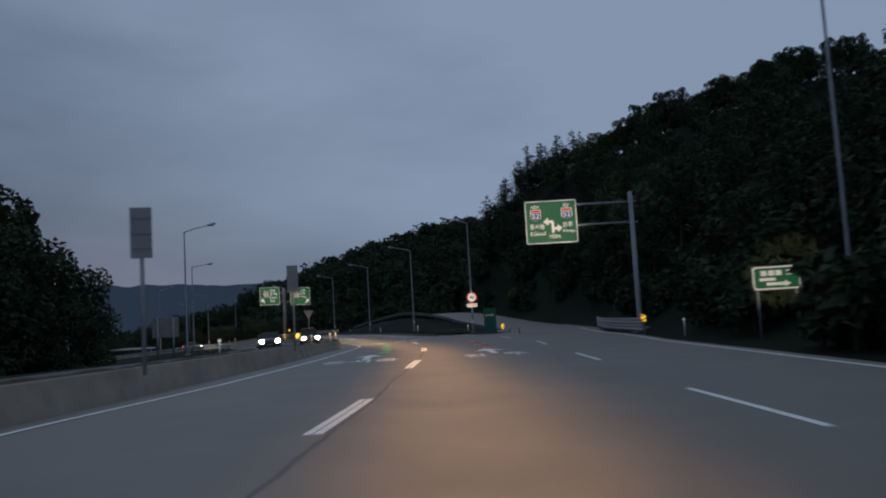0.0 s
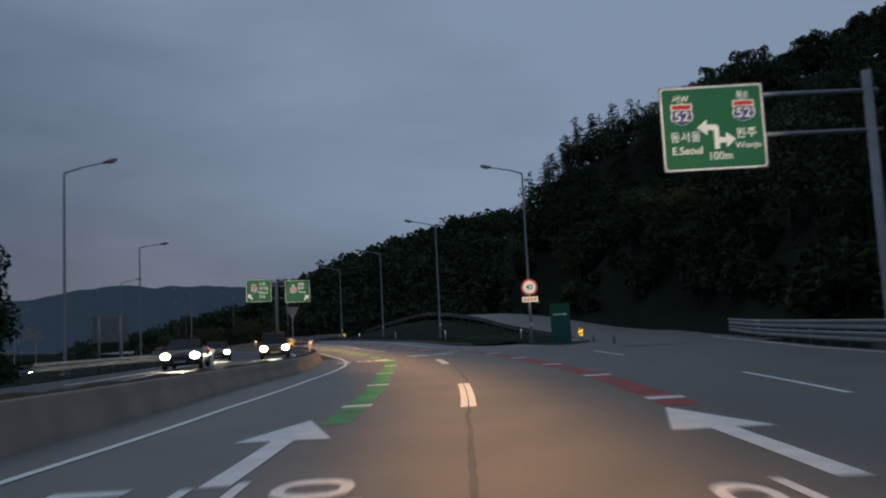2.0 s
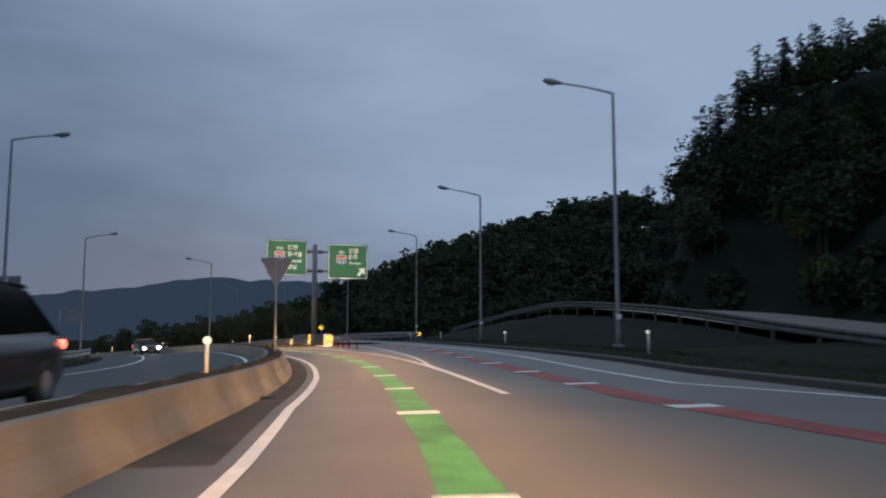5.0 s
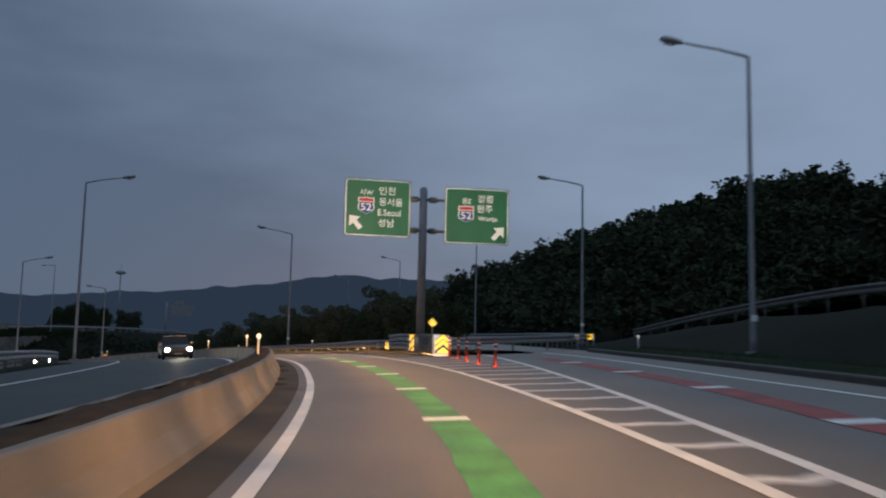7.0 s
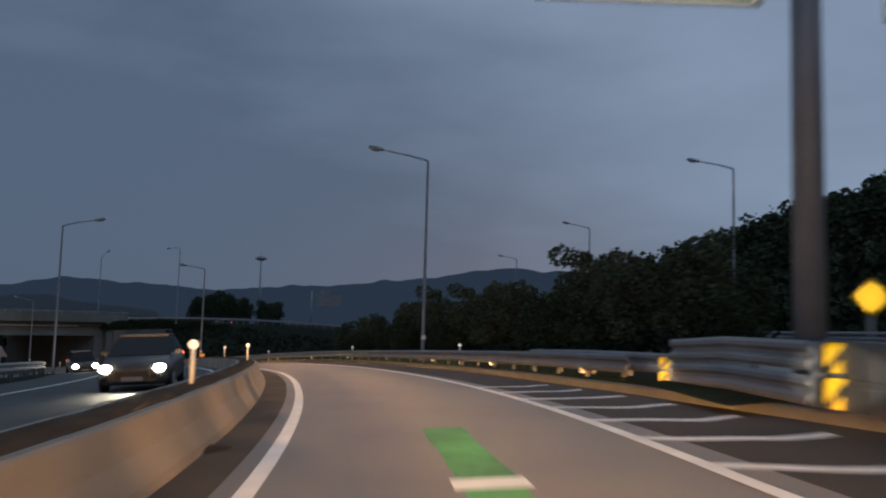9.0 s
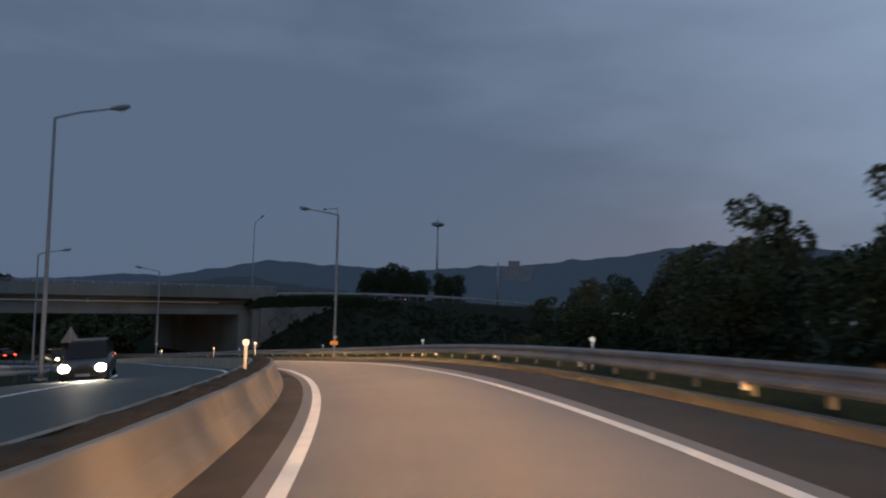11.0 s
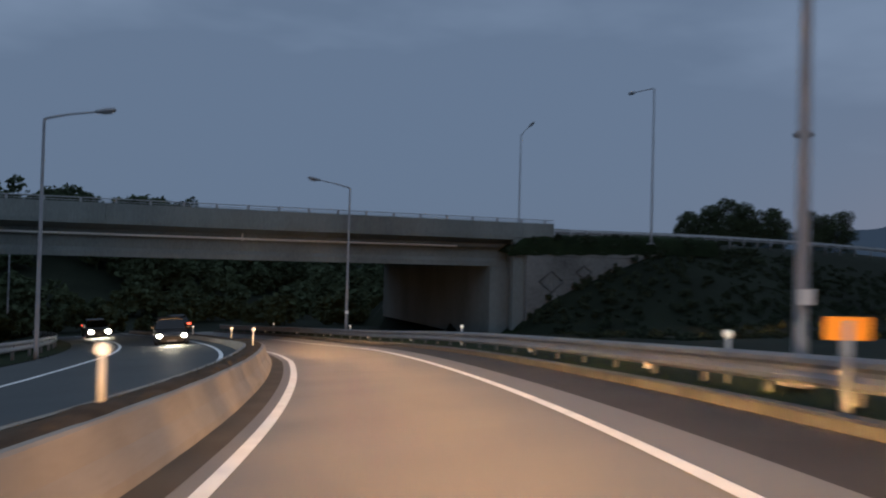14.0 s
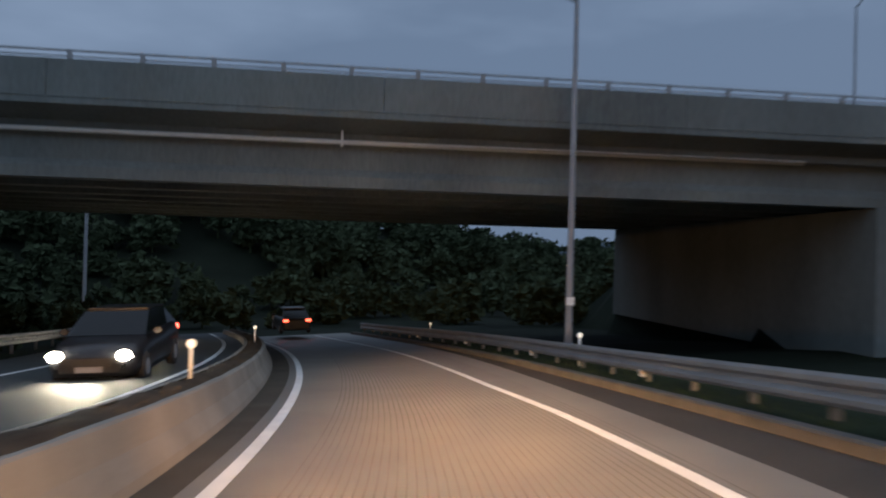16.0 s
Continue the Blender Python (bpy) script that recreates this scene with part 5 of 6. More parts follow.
def exit_plate():
    root = empty("direction_sign", pose(15.65, 34.6, 2.67, 0, 0, -8), "small green arrow sign on two thin posts", "road sign")
    p = guide_panel(root, 2.05, 1.03, 0)
    for x, w in ((-0.55, 0.26), (-0.22, 0.26), (0.1, 0.26), (0.55, 0.2)):
        part("text_bar", bm_prism(rounded(w, 0.24, 0.02, x=x, z=0.22), -0.02, -0.012), SIGN_WHITE, p, "white bar in place of writing")
    part("text_bar", bm_prism(rounded(0.7, 0.14, 0.02, x=-0.4, z=-0.06), -0.02, -0.012), SIGN_WHITE, p)
    part("arrow", bm_prism([(-0.45, -0.34), (0.35, -0.34), (0.35, -0.42), (0.62, -0.27), (0.35, -0.12), (0.35, -0.2), (-0.45, -0.2)], -0.02, -0.012), SIGN_WHITE, p)
    for x in (-0.85, 0.85):
        part("post", bm_tube([(x, 0.09, -2.7), (x, 0.09, 0.45)], 0.045, 8), POLE_STEEL, root)


exit_plate()


def median_panel(x, y, z, w, h, label, base=0.6):
    root = empty("sign_panel", pose(x, y, 0, 0, 0, 8), label, "road sign", "median sign panels")
    part("post", bm_tube([(0, 0.06, base), (0, 0.06, z - 0.05)], 0.055, 8), POLE_STEEL, root)
    p = part("panel", bm_box(-w / 2, w / 2, -0.02, 0.02, z - h, z, bevel=0.01), SIGN_BACK, root)
    for k in (0.2, 0.5, 0.8):
        part("stiffener", bm_box(-w / 2 + 0.03, w / 2 - 0.03, -0.045, -0.02, z - h * k - 0.03, z - h * k + 0.03), SIGN_BACK, p)


median_panel(-7.95, 20.3, 5.0, 0.55, 1.35, "narrow upright sign seen from behind on the median")
median_panel(-6.5, 38.6, 4.75, 0.52, 1.3, "narrow upright sign seen from behind on the median")


def yield_back():
    root = empty("yield_sign", pose(-13.54, 105.04, 0, 0, 0, 12), "grey back of an inverted triangular sign on the median", "road sign")
    part("post", bm_tube([(0, 0.0, 0.55), (0, 0.0, 4.2)], 0.05, 8), POLE_STEEL, root)
    p = part("panel", bm_prism([(-0.62, 4.25), (-0.58, 4.3), (0.58, 4.3), (0.62, 4.25), (0.05, 3.2), (-0.05, 3.2)], 0.05, 0.08), SIGN_BACK, root)
    part("stiffener", bm_box(-0.4, 0.4, 0.03, 0.05, 4.0, 4.06), SIGN_BACK, p)
    part("stiffener", bm_box(-0.2, 0.2, 0.03, 0.05, 3.6, 3.66), SIGN_BACK, p)


yield_back()


def chevron_board():
    root = empty("chevron_board", pose(-19.59, 139.68, 0.52, 0, 0, 19), "yellow and black chevron board on the crash cushion", "marker board")
    part("panel", bm_prism([(-0.37, 0.05), (-0.34, 0.02), (0.34, 0.02), (0.37, 0.05), (0.37, 0.62), (0.08, 0.9), (-0.08, 0.9), (-0.37, 0.62)], -0.03, 0.02), BLACK, root)
    for low in (0.27, 0.51):
        side = [(0.37, low - 0.17), (0.37, low - 0.02), (0.36, low + 0.02), (0.05, low + 0.3), (0.0, low + 0.32)]
        pts = side + [(-x, z) for x, z in reversed(side[:-1])] + [(0.0, low + 0.12)]
        part("chevron", bm_prism([(x, z + 0.06) for x, z in pts], -0.038, -0.03), YELLOW, root, "bright yellow chevron")
    part("chevron", bm_prism([(-0.27, 0.05), (0.27, 0.05), (0.27, 0.09), (0.05, 0.29), (-0.05, 0.29), (-0.27, 0.09)], -0.038, -0.03), YELLOW, root, "bright yellow chevron tip")


chevron_board()


def crash_cushion():
    root = empty("crash_cushion", pose(-19.69, 139.75, 0.40, 0, 0, 22), "grey steel crash cushion at the gore's nose", "crash cushion")
    for k in range(4):
        w0, w1, y0, y1 = 0.38 + 0.1 * k, 0.46 + 0.1 * k, 0.05 + 1.45 * k, 1.5 + 1.45 * k
        for sx in (-1, 1):
            bm = bm_prism([(-0.03, 0.1), (0.0, 0.1), (0.03, 0.14), (0.03, 0.44), (0.012, 0.47), (0.012, 0.53), (0.03, 0.56), (0.03, 0.92), (0.0, 1.0), (-0.06, 1.02), (-0.06, 0.98), (-0.03, 0.96)], y0, y1 - 0.02)
            for v in bm.verts:
                v.co.x = sx * (v.co.x + w0 + (w1 - w0) * (v.co.y - y0) / (y1 - y0))
            bmesh.ops.recalc_face_normals(bm, faces=bm.faces[:])
            part("side_panel", bm, DARK_STEEL, root)
        part("frame", bm_box(-w0 + 0.02, w0 - 0.02, y0 + 0.02, y0 + 0.12, 0.02, 1.0, bevel=0.01), GALVANISED, root)
    part("base_rail", bm_box(-0.25, 0.25, 0.0, 5.9, 0.0, 0.06), POLE_STEEL, root)
    part("nose", bm_tube([(0, 0.42, 0.06), (0, 0.42, 0.1), (0, 0.42, 0.92), (0, 0.42, 0.96)], [0.3, 0.33, 0.33, 0.3], 20), DARK_STEEL, root, "rounded steel nose")


crash_cushion()
free_rail("guard_rail", [(-22.63, 144.74, 0.39), (-23.99, 147.22, 0.40), (-25.23, 149.29, 0.30)], 1.02, "double-beam guard rail round the gore", 1.5, True)
free_rail("guard_rail", [(-25.28, 149.39, 0.30), (-27.87, 153.00, 0.22), (-30.79, 156.78, 0.07)], 0.74, "galvanised guard rail leading away from the gore", 2.0)
free_rail("guard_rail", [(-14.52, 151.54, 0.81), (-16.51, 148.47, 0.69), (-18.70, 145.77, 0.56), (-20.90, 144.63, 0.46)], 0.8, "single-beam guard rail beside the branch lane", 2.0)
gore_grass = strip_along("verge_gore", [(-21.80, 145.86, 0.52), (-24.98, 152.00, 0.48), (-29.42, 159.57, 0.23), (-38.73, 171.73, -0.30), (-49.57, 184.44, -0.91)], 2, [(2.2, -0.05), (0.8, 0.1), (-1.6, 0.1), (-3.4, -0.05)], GRASS)
tagged(gore_grass, "dark grass between the parting lanes", "verge", kind="structure")


def diamond():
    root = empty("warning_sign", pose(-21.92, 146.38, 2.05, 0, 0, 20), "small yellow diamond warning sign", "road sign")
    part("panel", bm_prism([(0, -0.29), (0.29, 0), (0, 0.29), (-0.29, 0)], -0.02, 0.0), YELLOW, root)
    for x, z in ((0, 0.2), (-0.1, 0.1), (0.1, 0.1), (-0.2, 0), (0.2, 0), (-0.1, -0.1), (0.1, -0.1), (0, -0.2)):
        part("reflector", bm_prism(disc(0.055, 10, x, z), -0.03, -0.02), YELLOW, root, "round yellow reflector")
    part("post", bm_tube([(0, 0.04, -1.5), (0, 0.04, 0.2)], 0.035, 8), POLE_STEEL, root)


diamond()


for p, s, reach in (((-19.61, 139.60, 0.95), 124.0, 0.62), ((-22.38, 144.17, 0.97), 131.0, 0.42), ((-21.92, 146.28, 2.05), 126.0, 0.21), ((-25.45, 149.31, 0.71), 135.0, 0.24), ((-14.03, 153.80, 1.48), 131.0, 0.26), ((8.82, 82.63, 0.94), 62.0, 0.3), ((14.53, 51.79, 1.18), 30.0, 0.3)):
    reflector_spot(p, s, 42.0, reach)


# ---- delineators ----
def delineator(p, h, turn=0.0, label="white delineator post with a round reflector", r=0.07):
    root = empty("delineator", Matrix.Translation(p) @ Matrix.Rotation(radians(turn), 4, "Z"), label, "delineator", "delineators")
    part("post", bm_tube([(0, 0, -0.05), (0, 0, h - 0.05)], 0.032, 8), POST_WHITE, root)
    hd = part("head", bm_prism(disc(r, 16, 0, h), -0.02, 0.05), POST_WHITE, root)
    part("reflector", bm_prism(disc(r * 0.86, 16, 0, h), -0.032, -0.02), REFLECTOR, hd, "round white reflector")
    return root


for s in (33.4, 57.0, 78.0, 90.2, 109.3, 130.3, 150.4, 167.7, 185.5, 204.0, 222.6, 241.6, 258.3, 275.0):
    delineator(at(s, barrier_base(s) + 0.6, barrier_top(s) + 0.05), 0.52, heading(s), "white delineator with a round reflector on the median")
    reflector_spot(at(s, barrier_base(s) + 0.6, barrier_top(s) + 0.57), s - 9, 17.0)
for s in (170.2, 189.2, 208.2, 226.8, 246.2, 266.0, 284.0):
    delineator(at(s, rail_d(s) - 0.12, 0.1), 0.82, heading(s), "white delineator with a round reflector behind the guard rail")
    reflector_spot(at(s, rail_d(s) - 0.12, 0.92), s - 9, 17.0)
for x, y, z, t in ((-4.99, 123.42, 0.62, 10), (-11.00, 144.98, 0.70, 15), (-16.92, 161.95, 0.68, 20), (0.38, 103.05, 0.54, 5), (5.99, 92.37, 0.37, 0), (14.32, 43.50, 0.11, 0), (17.38, 75.07, 0.32, 0), (-23.25, 176.51, 0.73, 25), (-33.07, 193.67, 0.77, 25)):
    delineator(Vector((x, y, z)), 0.85, t, "white delineator post with a round reflector in the grass")
    reflector_spot((x, y - 0.04, z + 0.85), max(0.0, y - 22), 12.0)


def post_reflectors():
    s, k = 157.4, 0
    while s < 292:
        if k % 4 == 0:
            p = at(s, rail_d(s) + 0.08, 0.32)
            r = empty("post_reflector", Matrix.Translation(p) @ Matrix.Rotation(radians(heading(s)), 4, "Z"), "small amber reflector on a guard rail post", "reflector", "post reflectors")
            part("cap", bm_box(-0.075, 0.075, 0.0, 0.1, -0.09, 0.05, bevel=0.01), POST_WHITE, r)
            part("lens", bm_box(-0.07, 0.07, -0.012, 0.0, -0.02, 0.045), REFLECTOR_AMBER, r)
        s += 2.0
        k += 1


post_reflectors()


def lane_tube(x, y, t):
    root = empty("lane_tube", pose(x, y, road_level(x, y), 0, 0, t), "red plastic lane separator tube with pale bands", "lane separator", "lane separator tubes")
    part("tube", bm_tube([(0, 0, 0.03), (0, 0, 0.86), (0, 0, 0.9)], [0.055, 0.05, 0.03], 10), POST_RED, root)
    part("foot", bm_tube([(0, 0, 0.0), (0, 0, 0.03), (0, 0, 0.06)], [0.14, 0.13, 0.07], 12), POST_RED, root)
    for z in (0.55, 0.7):
        part("band", bm_tube([(0, 0, z), (0, 0, z + 0.06)], 0.058, 10), POST_WHITE, root, "pale reflective band")


for x, y in ((-15.13, 128.89), (-16.11, 131.05), (-17.10, 133.50), (-17.97, 135.83), (-18.85, 137.92)):
    lane_tube(x, y, 18)


def bollard(x, y):
    root = empty("bollard", pose(x, y, 0), "short dark steel bollard on the pavement", "bollard", "bollards")
    part("body", bm_tube([(0, 0, 0), (0, 0, 0.72), (0, 0, 0.78)], [0.09, 0.09, 0.05], 12), POLE_STEEL, root)
    part("band", bm_tube([(0, 0, 0.5), (0, 0, 0.58)], 0.094, 12), SIGN_BACK, root)


bollard(9.35, 81.4)
bollard(9.8, 77.6)


def marker_plate():
    root = empty("notice_board", pose(-79.77, 196.70, -3.3, 0, 0, 62), "orange plate on a short post behind the guard rail", "sign board")
    part("panel", bm_prism(rounded(0.52, 0.26, 0.02, z=1.13), -0.03, -0.012), ORANGE, root)
    part("post", bm_tube([(0, 0, -0.1), (0, 0, 1.22)], 0.055, 8), POLE_STEEL, root)


marker_plate()
reflector_spot((-79.77, 196.68, -2.17), 212.0, 20.0, 0.3)


def sign_back():
    """Large guide sign of the oncoming lanes, seen from behind."""
    root = empty("direction_sign", pose(-36.26, 120.64, -0.78, 0, 0, 12), "back of a large road sign on two steel posts", "road sign")
    p = part("panel", bm_box(-1.85, 1.85, 0.1, 0.14, 2.75, 5.7, bevel=0.01), SIGN_BACK, root)
    for z in (3.05, 3.7, 4.35, 5.0, 5.5):
        part("stiffener", bm_box(-1.82, 1.82, 0.03, 0.1, z - 0.06, z + 0.06), SIGN_BACK, p)
    for x in (-1.1, 1.1):
        part("post", bm_tube([(x, -0.1, -0.6), (x, -0.1, 5.6)], 0.13, 10), POLE_STEEL, root)


sign_back()


def triangle_back():
    root = empty("warning_sign", pose(-98.30, 188.21, -5.24, 0, 0, 62), "grey back of a triangular warning sign", "road sign")
    part("post", bm_tube([(0, 0, 0), (0, 0, 3.3)], 0.05, 8), POLE_STEEL, root)
    p = part("panel", bm_prism([(-0.62, 2.4), (-0.6, 2.34), (0.6, 2.34), (0.62, 2.4), (0.05, 3.46), (-0.05, 3.46)], 0.05, 0.08), SIGN_BACK, root)
    for z, w in ((2.6, 0.42), (3.0, 0.2)):
        part("stiffener", bm_box(-w, w, 0.03, 0.05, z - 0.03, z + 0.03), SIGN_BACK, p)


triangle_back()


def grass_blades(name, s0, s1, count, d0, d1, z, h0, h1, mat, label, seed):
    r = random.Random(seed)
    verts, faces = [], []
    for _ in range(count):
        s = r.uniform(s0, s1)
        p = at(s, d0(s) + (d1(s) - d0(s)) * r.random(), z)
        a, h = r.uniform(0, 6.28), r.uniform(h0, h1)
        w, lean = Vector((math.cos(a), math.sin(a), 0)) * h * 0.09, Vector((r.gauss(0, 0.35), r.gauss(0, 0.35), 1)) * h
        n = len(verts)
        verts += [p - w, p + w, p + lean * 0.55 + w * 0.5, p + lean]
        faces += [(n, n + 1, n + 2), (n, n + 2, n + 3)]
    tagged(from_arrays(name, verts, faces, mat), label, "grass", kind="stuff")


grass_blades("verge_grass", 144, 285, 16000, lambda s: ramp_kerb(s) - 0.24, lambda s: ramp_kerb(s) - 2.6, 0.12, 0.04, 0.12, BLADES, "short green grass behind the ramp's kerb", 51)
grass_blades("island_grass", 86, 143, 7000, lambda s: kerb_line(s) - 0.24, lambda s: kerb_line(s) - 3.0, 0.1, 0.06, 0.2, BLADES, "short green grass on the island", 52)
grass_blades("median_weeds", 75, 285, 9000, lambda s: barrier_base(s) + 0.36, lambda s: barrier_base(s) + 0.86, 0.6, 0.03, 0.085, DRY_GRASS, "dry brown weeds on the median's soil", 53)


# ---- far structures ----
def light_tower():
    root = empty("light_mast", pose(-133.4, 273.0, 0.55), "tall thin mast with a ring of floodlights", "mast")
    part("mast", bm_tube([(0, 0, 0), (0, 0, 14.2)], [0.24, 0.12], 10), POLE_STEEL, root)
    part("ring", bm_tube([(0, 0, 13.6), (0, 0, 13.8), (0, 0, 14.3), (0, 0, 14.6)], [0.5, 1.0, 1.0, 0.4], 14), POLE_STEEL, root)
    for k in range(6):
        a = k * math.pi / 3
        part("floodlight", bm_box(-0.2, 0.2, -0.12, 0.12, -0.15, 0.15, Matrix.Translation((1.05 * math.cos(a), 1.05 * math.sin(a), 14.0)) @ Matrix.Rotation(a, 4, "Z")), POLE_STEEL, root)
    part("spike", bm_tube([(0, 0, 14.5), (0, 0, 16.0)], 0.03, 6), POLE_STEEL, root)


light_tower()


def far_sign():
    root = empty("gantry_sign", pose(-128.0, 284.5, -0.8, 0, 0, 20), "dark cantilever road sign seen from behind", "road sign")
    part("post", bm_tube([(0, 0, 0), (0, 0, 9.0)], [0.22, 0.16], 10), POLE_STEEL, root)
    for z in (8.0, 6.6):
        part("arm", bm_tube([(0, 0, z), (6.4, 0, z)], 0.09, 8), POLE_STEEL, root)
    part("panel", bm_box(1.2, 6.6, -0.14, -0.08, 5.7, 8.2), SIGN_BACK, root)
    part("top_panel", bm_box(2.0, 4.2, -0.14, -0.08, 8.3, 9.3), SIGN_BACK, root)


far_sign()


def car(m, paint, label, tall=1.46, lights="head", lens_size=1.0):
    root = empty("car", m, label, "car", "cars")
    # lower body: cross sections along y, nose at -y
    L, W = 4.6, 0.9
    bm = bmesh.new()
    secs = [(-2.3, 0.62, 0.34, 0.62), (-2.2, 0.78, 0.24, 0.74), (-1.7, 0.88, 0.2, 0.86), (-0.9, 0.9, 0.2, 0.95), (0.6, 0.9, 0.2, 0.98), (1.7, 0.9, 0.2, 1.02), (2.15, 0.84, 0.26, 1.0), (2.3, 0.74, 0.36, 0.85)]
    rings = []
    for y, w, z0, z1 in secs:
        rings.append([bm.verts.new(p) for p in ((-w * 0.9, y, z0), (-w, y, z0 + 0.16), (-w, y, z1 - 0.22), (-w * 0.88, y, z1), (w * 0.88, y, z1), (w, y, z1 - 0.22), (w, y, z0 + 0.16), (w * 0.9, y, z0))])
    for a, b in zip(rings, rings[1:]):
        for k in range(8):
            bm.faces.new((a[k], b[k], b[(k + 1) % 8], a[(k + 1) % 8])).smooth = True
    bm.faces.new(rings[0])
    bm.faces.new(rings[-1][::-1])
    bmesh.ops.recalc_face_normals(bm, faces=bm.faces[:])
    body = part("body", bm, paint, root)
    bm = bmesh.new()
    secs = [(-1.0, 0.78, 0.93, 0.95), (-0.25, 0.68, 0.93, tall - 0.03), (0.5, 0.68, 0.95, tall), (1.3, 0.67, 0.97, tall - 0.06), (2.05, 0.74, 0.98, 1.02)]
    rings = [[bm.verts.new(p) for p in ((-w - 0.08, y, z0), (-w, y, z1), (w, y, z1), (w + 0.08, y, z0))] for y, w, z0, z1 in secs]
    for a, b in zip(rings, rings[1:]):
        for k in range(3):
            bm.faces.new((a[k], b[k], b[k + 1], a[k + 1]))
    bmesh.ops.recalc_face_normals(bm, faces=bm.faces[:])
    part("cabin_glass", bm, CAR_GLASS, root, "dark glass all round")
    part("roof", bm_box(-0.66, 0.66, -0.2, 1.35, tall - 0.03, tall + 0.03, bevel=0.025), paint, root)
    for sx in (-1, 1):
        part("mirror", bm_box(sx * 0.97 - 0.09, sx * 0.97 + 0.09, -0.78, -0.66, 0.95, 1.08, bevel=0.03), paint, root)
        for y in (-1.42, 1.38):
            bm = bmesh.new()
            tube(bm, [(sx * 0.72, y, 0.32), (sx * 0.75, y, 0.32), (sx * 0.9, y, 0.32), (sx * 0.92, y, 0.32)], [0.27, 0.32, 0.32, 0.27], 18)
            w = part("wheel", bm, RUBBER, root)
            part("rim", bm_tube([(sx * 0.91, y, 0.32), (sx * 0.93, y, 0.32)], [0.2, 0.17], 14), GALVANISED, w, "pale alloy rim")
        lens = bm_tube([(sx * 0.66, -2.26, 0.66), (sx * 0.66, -2.32, 0.66), (sx * 0.66, -2.35, 0.66)], [0.15 * lens_size, 0.145 * lens_size, 0.09 * lens_size], 14)
        for v in lens.verts:
            v.co.x = sx * 0.66 + (v.co.x - sx * 0.66) * 1.35
        part("headlight", lens, HEADLIGHT if lights == "head" else LAMP_GLASS, root, "lit headlight" if lights == "head" else "")
        part("tail_light", bm_box(sx * 0.66 - 0.16, sx * 0.66 + 0.16, 2.26, 2.34, 0.78, 0.92, bevel=0.02), TAILLIGHT, root, "lit red tail light")
    if lights == "head":
        lamp = new("headlamp_stand_in", bpy.data.lights.new("headlamp_stand_in", "SPOT"))
        lamp.data.energy, lamp.data.color, lamp.data.shadow_soft_size = 480.0, (1.0, 0.9, 0.66), 0.3
        lamp.data.spot_size, lamp.data.spot_blend = radians(58), 1.0
        lamp.matrix_world = m @ look((0, -2.5, 0.66), (0, -11.0, -0.75))
    part("grille", bm_box(-0.42, 0.42, -2.335, -2.29, 0.44, 0.6, bevel=0.01), BLACK, root)
    part("number_plate", bm_box(-0.26, 0.26, -2.36, -2.335, 0.34, 0.45), SIGN_BACK, root, "blank plate bar")
    return root


def on_road(s, d, away=False):
    p = at(s, d, opposite_lift(s) + 0.005)
    return Matrix.Translation(p) @ Matrix.Rotation(radians(heading(s) + (180 if away else 0)), 4, "Z") @ Matrix.Rotation(radians(bank(s) if away else -bank(s)), 4, "Y")


car(on_road(73.5, 9.4), CAR_DARK, "dark saloon car with lit headlights on the oncoming lanes")
car(on_road(96.0, 9.4), CAR_GREY, "grey car with lit headlights on the oncoming lanes")
car(on_road(86.0, 5.4), CAR_DARK, "dark car with lit headlights near the median", 1.62)
car(on_road(163.0, 5.4), CAR_GREY, "grey car with lit headlights on the curve", lens_size=0.72)
car(on_road(206.0, 9.4), CAR_DARK, "dark car with lit headlights on the outer oncoming lane", 1.6)
car(on_road(265.0, 6.25), CAR_DARK, "dark car with lit headlights below the overpass", 1.45, lens_size=0.7)
car(on_road(291.0, 9.0), CAR_GREY, "grey car with lit headlights coming round the far curve")
car(on_road(297.0, 1.0, True), CAR_GREY, "grey car driving away with lit tail lights", 1.5, "tail")
car(Matrix.Translation((-135.59, 263.93, -0.02)) @ Matrix.Rotation(radians(-3), 4, "Z"), CAR_GREY, "car on the embankment road with lit tail lights", 1.5, "tail")


# ---- trees ----
rng = random.Random(7)


def leaf_cloud(centres, count, size, seed, droop=0.0):
    """Many small folded leaf clumps round the given (x, y, z, radius) lobes."""
    r = random.Random(seed)
    verts, faces = [], []
    weights = [c[3] ** 2 for c in centres]
    for _ in range(count):
        cx, cy, cz, cr = r.choices(centres, weights)[0]
        u, a = r.uniform(-0.75, 1), r.uniform(0, 2 * math.pi)
        k = cr * (0.62 + 0.45 * r.random() ** 0.6) * (1 + 0.18 * math.sin(3 * a + cx))
        h = math.sqrt(max(0, 1 - u * u))
        p = Vector((cx + k * h * math.cos(a), cy + k * h * math.sin(a), cz + 0.85 * k * u))
        d = Vector((r.gauss(0, 1), r.gauss(0, 1), r.gauss(0, 0.7) - droop)).normalized()
        e = d.orthogonal().normalized()
        e = (Matrix.Rotation(r.uniform(0, 6.28), 3, d) @ e) * size * r.uniform(0.45, 1.0)
        d = d * size * r.uniform(0.7, 1.4)
        f = d.cross(e).normalized() * size * 0.25
        n = len(verts)
        verts += [p - d * 0.5, p + e * 0.5 + f, p + d * 0.6, p - e * 0.5 + f]
        faces += [(n, n + 1, n + 2), (n, n + 2, n + 3)]
    return verts, faces


